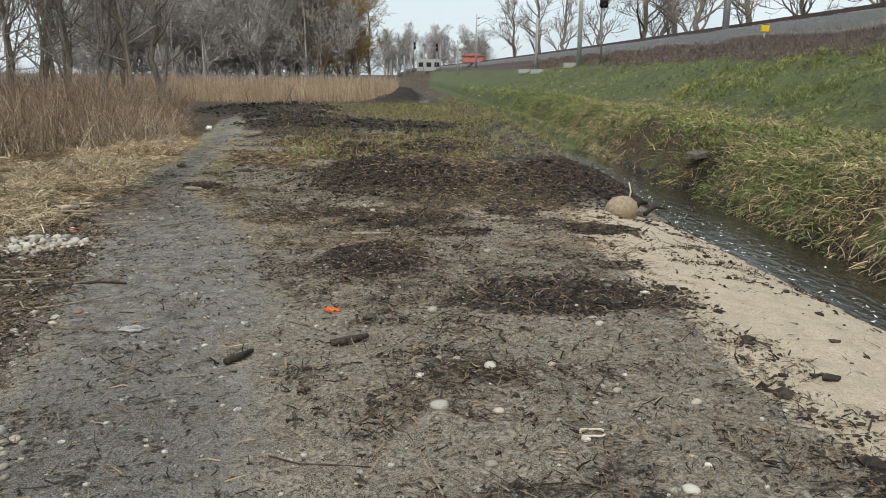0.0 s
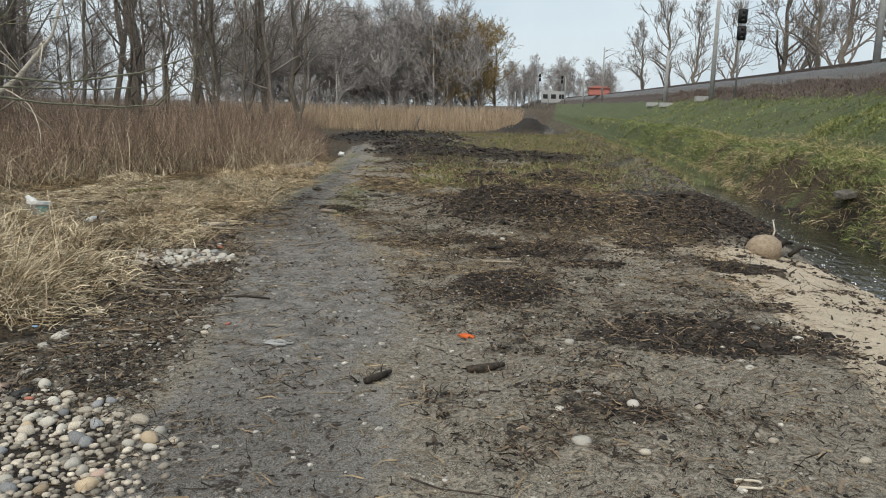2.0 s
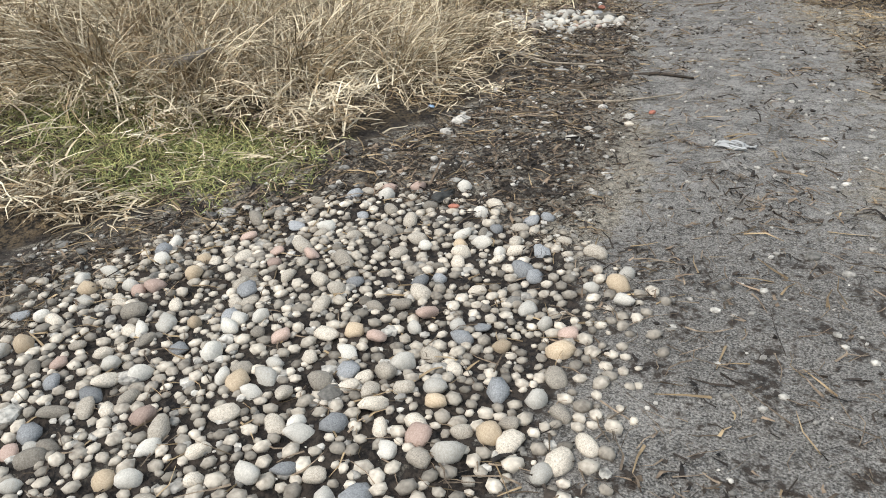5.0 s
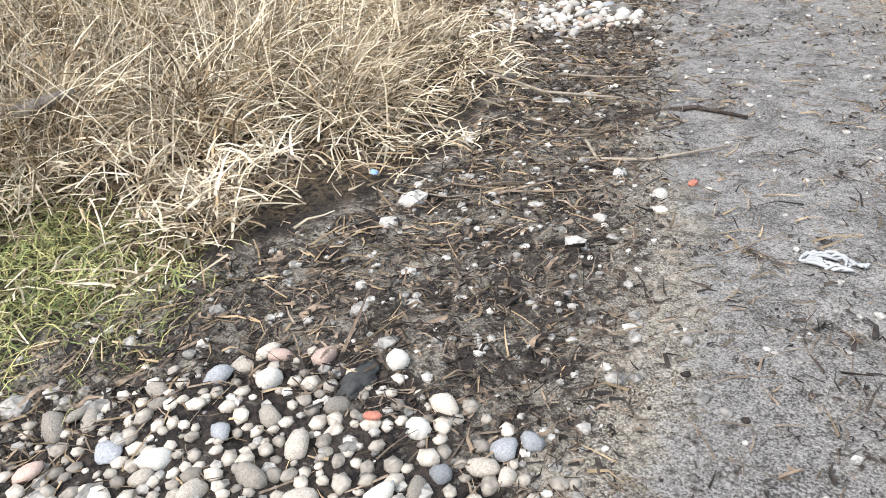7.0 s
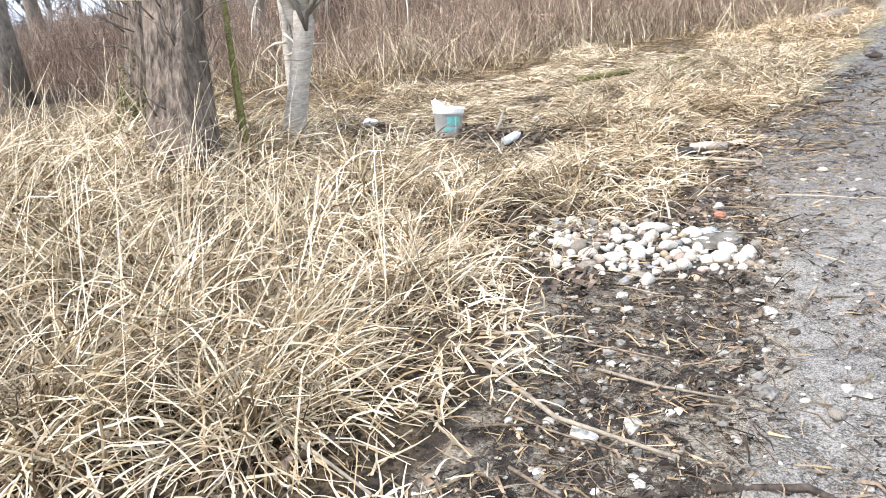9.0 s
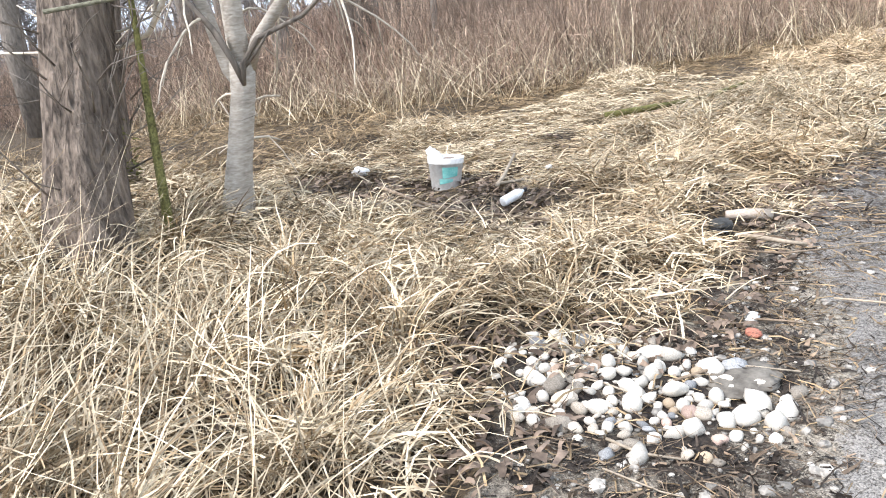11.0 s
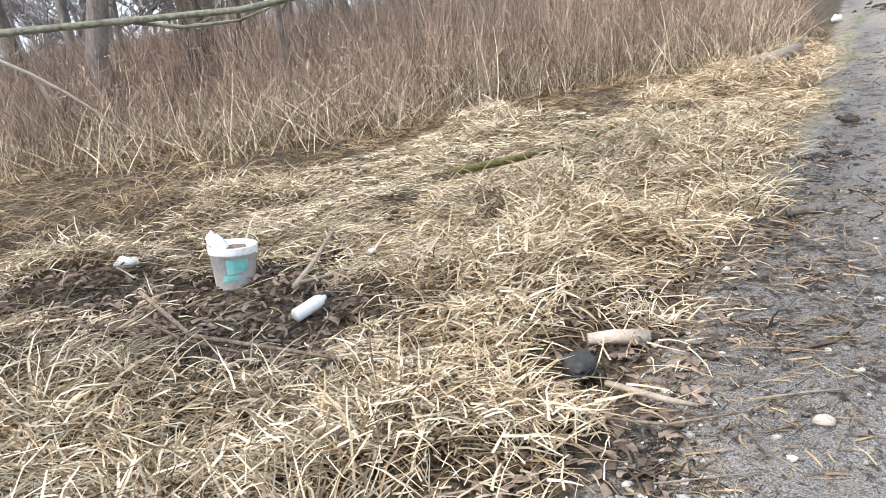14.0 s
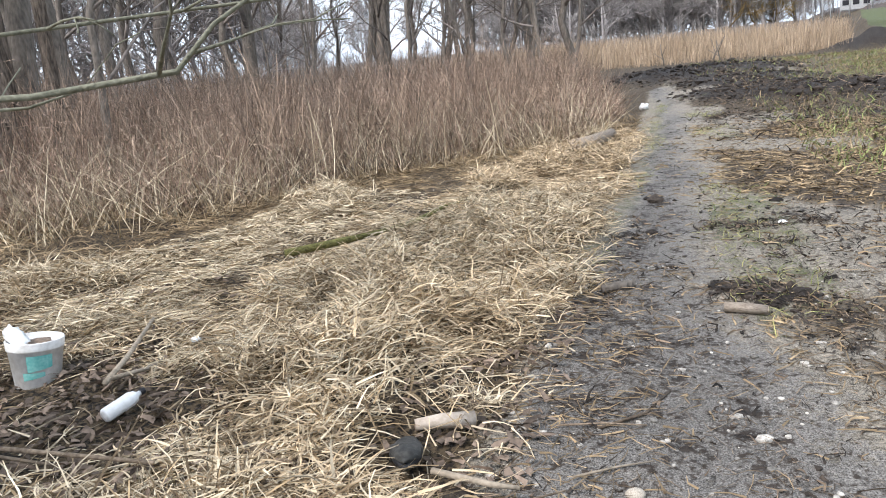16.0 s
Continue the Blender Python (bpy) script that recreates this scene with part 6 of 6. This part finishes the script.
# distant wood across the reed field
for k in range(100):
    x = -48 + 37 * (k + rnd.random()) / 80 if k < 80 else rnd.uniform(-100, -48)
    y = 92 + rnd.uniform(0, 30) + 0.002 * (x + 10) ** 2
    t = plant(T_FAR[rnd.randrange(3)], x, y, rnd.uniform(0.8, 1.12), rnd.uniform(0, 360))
for x, y in ((-14.5, 96), (-12.2, 98), (-10.0, 97), (-8.5, 101), (-11.0, 105)):
    plant(T_GOLD, x, y, rnd.uniform(0.95, 1.1), rnd.uniform(0, 360))
# trees behind the railway
for x, y, s in ((18.5, 142.0, 1.35), (22.5, 136.0, 1.2), (20.0, 95.0, 0.85), (22.5, 84.0, 1.1), (23.5, 78.0, 1.05), (25.0, 74.0, 1.1), (24.5, 62.0, 0.9), (27.0, 58.0, 0.8), (29.5, 52.0, 0.9), (16.0, 160.0, 1.1), (30, 44, 0.8), (26.0, 88.0, 1.0)):
    t = plant(T_BROAD, x, y, s, rnd.uniform(0, 360))
    t.location.z -= 1.0
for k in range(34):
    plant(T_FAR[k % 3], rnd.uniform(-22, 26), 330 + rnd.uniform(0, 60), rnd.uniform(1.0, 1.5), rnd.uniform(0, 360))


def brush():
    """Grey low brush at the foot of the far wood and in the ditch by the embankment."""
    x = np.concatenate([RNG.uniform(-60, -5, 9000), RNG.uniform(-70, -26, 16000)])
    y = np.concatenate([RNG.uniform(80, 92, 9000), RNG.uniform(18, 74, 16000)])
    n = len(x)
    ribbons("low_brush", M_BRUSH, on_ground(x, y), RNG.uniform(0, 6.28, n), RNG.uniform(0.7, 1.5, n), RNG.uniform(1.0, 2.8, n) * (0.4 + fnoise(x, y, 0.2, 7)), RNG.uniform(0.03, 0.08, n), RNG.uniform(-0.1, 0.3, n), 3, 0.5, floor=False, label="low grey leafless brush")


brush()


def snag(x, y, h, lean):
    g = Geo()
    r = random.Random(int(h * 100))
    grow(g, r, (0, 0, -0.05), (lean, 0.1, 1), h, 0.05, 1, 0.7, 0, 6, 0.1, 2, 0.012)
    ob = g.ob("dead_snag", M_TREE)
    ob.location = (x, y, hz(x, y))
    return tagged(ob, "short leaning dead snag in the reeds", "dead tree")


snag(-9.1, 47.0, 1.4, 0.35)
snag(-11.5, 47.5, 1.2, -0.1)
snag(-8.6, 46.5, 1.2, -0.15)


# ---- the railway ----
def along(u, y):
    return u - 0.033 * y - 0.00012 * min(max(y, 0), 400) ** 2


def long_bar(u, z, w, h, mat, parent, name, y0=-60, y1=400, n=60):
    ys = np.linspace(y0, y1, n)
    V = []
    for y in ys:
        x = along(u, float(y))
        V += [(x - w / 2, y, z), (x + w / 2, y, z), (x + w / 2, y, z + h), (x - w / 2, y, z + h)]
    i = np.arange(n * 4).reshape(n, 4)
    q = np.stack([i[:-1], np.roll(i[:-1], -1, 1), np.roll(i[1:], -1, 1), i[1:]], -1).reshape(-1, 4)
    ob = new(name, add_mesh(name, V, q, mat, False))
    ob.parent = parent
    return ob


for u0 in (20.2, 24.2):
    track = tagged(new("railway_track"), "railway track of rusty rails on grey ballast", "railway", kind="structure")
    for d in (-0.75, 0.75):
        long_bar(u0 + d, 4.3, 0.07, 0.19, M_RAIL, track, "rail")


def mast(x, y, tall, label, arm=-1, bracket=True):
    thing = tagged(new("overhead_line_mast"), label, "mast")
    zb = hz(x, y)
    thing.location = (x, y, zb)
    g = Geo()
    g.tube([(0, 0, -0.3), (0, 0, tall * 0.5), (0, 0, tall)], [0.2, 0.17, 0.13], 10)
    g.ob("post", M_CONCRETE, thing)
    if bracket:
        g = Geo()
        g.tube([(0, 0, tall - 0.9), (-1.6 * arm, 0, tall - 0.2)], [0.05, 0.04], 6)
        g.tube([(0, 0, tall - 2.2), (-1.4 * arm, 0, tall - 1.4), (-3.0 * arm, 0, tall - 0.9)], [0.05, 0.05, 0.04], 6)
        g.tube([(0, 0, tall - 0.5), (-3.0 * arm, 0, tall - 0.9)], [0.03, 0.03], 6)
        g.tube([(-1.4 * arm, 0, tall - 1.4), (-2.8 * arm, 0, tall - 2.0)], [0.03, 0.025], 6)
        g.ob("bracket_arm", M_STEEL, thing)
        g = Geo()
        for p in ((0, 0, tall - 0.9), (0, 0, tall - 2.2)):
            for k in range(4):
                a = Vector(p) + Vector((-0.25 * arm - 0.1 * arm * k, 0, 0.1 + 0.05 * k))
                g.tube([a, a + Vector((-0.04 * arm, 0, 0.02))], [0.1, 0.1], 8)
        g.ob("insulator", M_BLACK, thing)
    return thing


MAST_ROWS = [(7.9, 150, 10), (11.9, 64.5, 10), (17.0, 46.0, 8.5), (-3.5, 240, 9), (-9.0, 290, 9), (4.6, 158, 7)]
for x, y, tall in MAST_ROWS:
    mast(x, y, tall, "grey overhead line mast on the railway embankment")
mast(10.9, 84, 5.2, "plain concrete post on the embankment", 1, False)
for x, y in ((-14.5, 300), (-17.5, 310), (-11.0, 280), (-6.0, 270), (1.5, 230)):
    mast(x, y, 7.5, "distant grey post along the railway", 1, False)


def wire(u, z0, sag, y0, y1, name="contact_wire"):
    g = Geo()
    pts = []
    span = 50.0
    for y in np.arange(y0, y1, 5.0):
        f = ((y - y0) % span) / span
        pts.append((along(u, float(y)), float(y), z0 - sag * 4 * f * (1 - f)))
    g.tube(pts, [0.018] * len(pts), 4)
    return tagged(g.ob(name, M_BLACK), "dark overhead wire along the railway", "wire")


wire(20.2, 9.9, 0.05, -10, 300)
wire(20.2, 11.3, 0.7, -10, 300, "catenary_wire")
wire(24.2, 9.9, 0.05, -10, 300)


def signal(x, y, z_head, label, s=1.0):
    thing = tagged(new("railway_signal"), label, "signal")
    zb = hz(x, y)
    thing.location = (x, y, zb)
    top = z_head - zb
    g = Geo()
    g.tube([(0, 0, -0.2), (0, 0, top)], [0.07 * s, 0.06 * s], 8)
    g.ob("post", M_STEEL, thing)
    for dz in (0.0, -1.15):
        bm = bmesh.new()
        bmesh.ops.create_cube(bm, size=1.0, matrix=Matrix.Diagonal((0.62 * s, 0.14 * s, 1.0 * s, 1)))
        bmesh.ops.bevel(bm, geom=bm.edges[:], offset=0.06, segments=2, affect="EDGES")
        h = part("signal_head", bm, M_BLACK, thing)
        h.location = (0.05, -0.12 * s, top + dz * s)
        for k in (-0.3, 0, 0.3):
            c = Geo()
            c.tube([(0, 0, 0), (0, -0.16 * s, 0)], [0.1 * s, 0.1 * s], 10)
            hood = c.ob("hood", M_RUBBER, h)
            hood.location = (0, -0.06 * s, k * s)
    return thing


signal(12.3, 58.0, 8.0, "black railway signal heads on a steel post")
signal(-6.5, 250.0, 11.0, "distant black railway signal on a post", 1.05)
signal(0.5, 235.0, 10.0, "distant black railway signal on a post", 1.05)


def box_thing(name, x, y, z, size, mat, label, category, post=None, roof=None):
    thing = tagged(new(name), label, category)
    thing.location = (x, y, z)
    bm = bmesh.new()
    bmesh.ops.create_cube(bm, size=1.0, matrix=Matrix.Translation((0, 0, size[2] / 2)) @ Matrix.Diagonal((*size, 1)))
    bmesh.ops.bevel(bm, geom=bm.edges[:], offset=min(size) * 0.08, segments=2, affect="EDGES")
    b = part("body", bm, mat, thing, smooth=False)
    if post:
        g = Geo()
        g.tube([(0, 0, -post), (0, 0, 0.02)], [0.04, 0.04], 8)
        g.ob("post", M_STEEL, thing)
    if roof:
        bm = bmesh.new()
        bmesh.ops.create_cube(bm, size=1.0, matrix=Matrix.Translation((0, 0, size[2] + 0.2)) @ Matrix.Diagonal((size[0] * 1.15, size[1] * 1.15, 0.5, 1)))
        for v in bm.verts:
            if v.co.z > size[2] + 0.2:
                v.co.x *= 0.4
        part("roof", bm, roof, thing, smooth=False)
    return thing


box_thing("marker_box", 15.7, 37.4, hz(15.7, 37.4) + 0.28, (0.36, 0.16, 0.3), M_YELLOW, "yellow marker box on a short post beside the track", "marker", 0.5)
for x, y in ((11.6, 66.5), (10.2, 78.0), (9.6, 84.0)):
    box_thing("cable_trough_box", x, y, hz(x, y) - 0.05, (1.2, 0.8, 0.45), M_CONCRETE, "pale concrete box on the embankment's edge", "box")
box_thing("track_cabin", 8.5, 175.0, hz(8.5, 175.0), (4.5, 4, 1.6), M_RED, "distant red cabin with a red roof beside the track", "cabin", None, M_RED)
cab = box_thing("signal_building", -2.0, 260.0, hz(-2.0, 260.0), (8, 6, 4.0), M_CONCRETE, "distant pale grey building beside the railway", "building")
for k in range(3):
    bm = bmesh.new()
    bmesh.ops.create_cube(bm, size=1.0, matrix=Matrix.Diagonal((1.6, 0.1, 1.4, 1)))
    w = part("window", bm, M_BLACK, cab, smooth=False)
    w.location = (-2.6 + 2.6 * k, -3.03, 2.3)
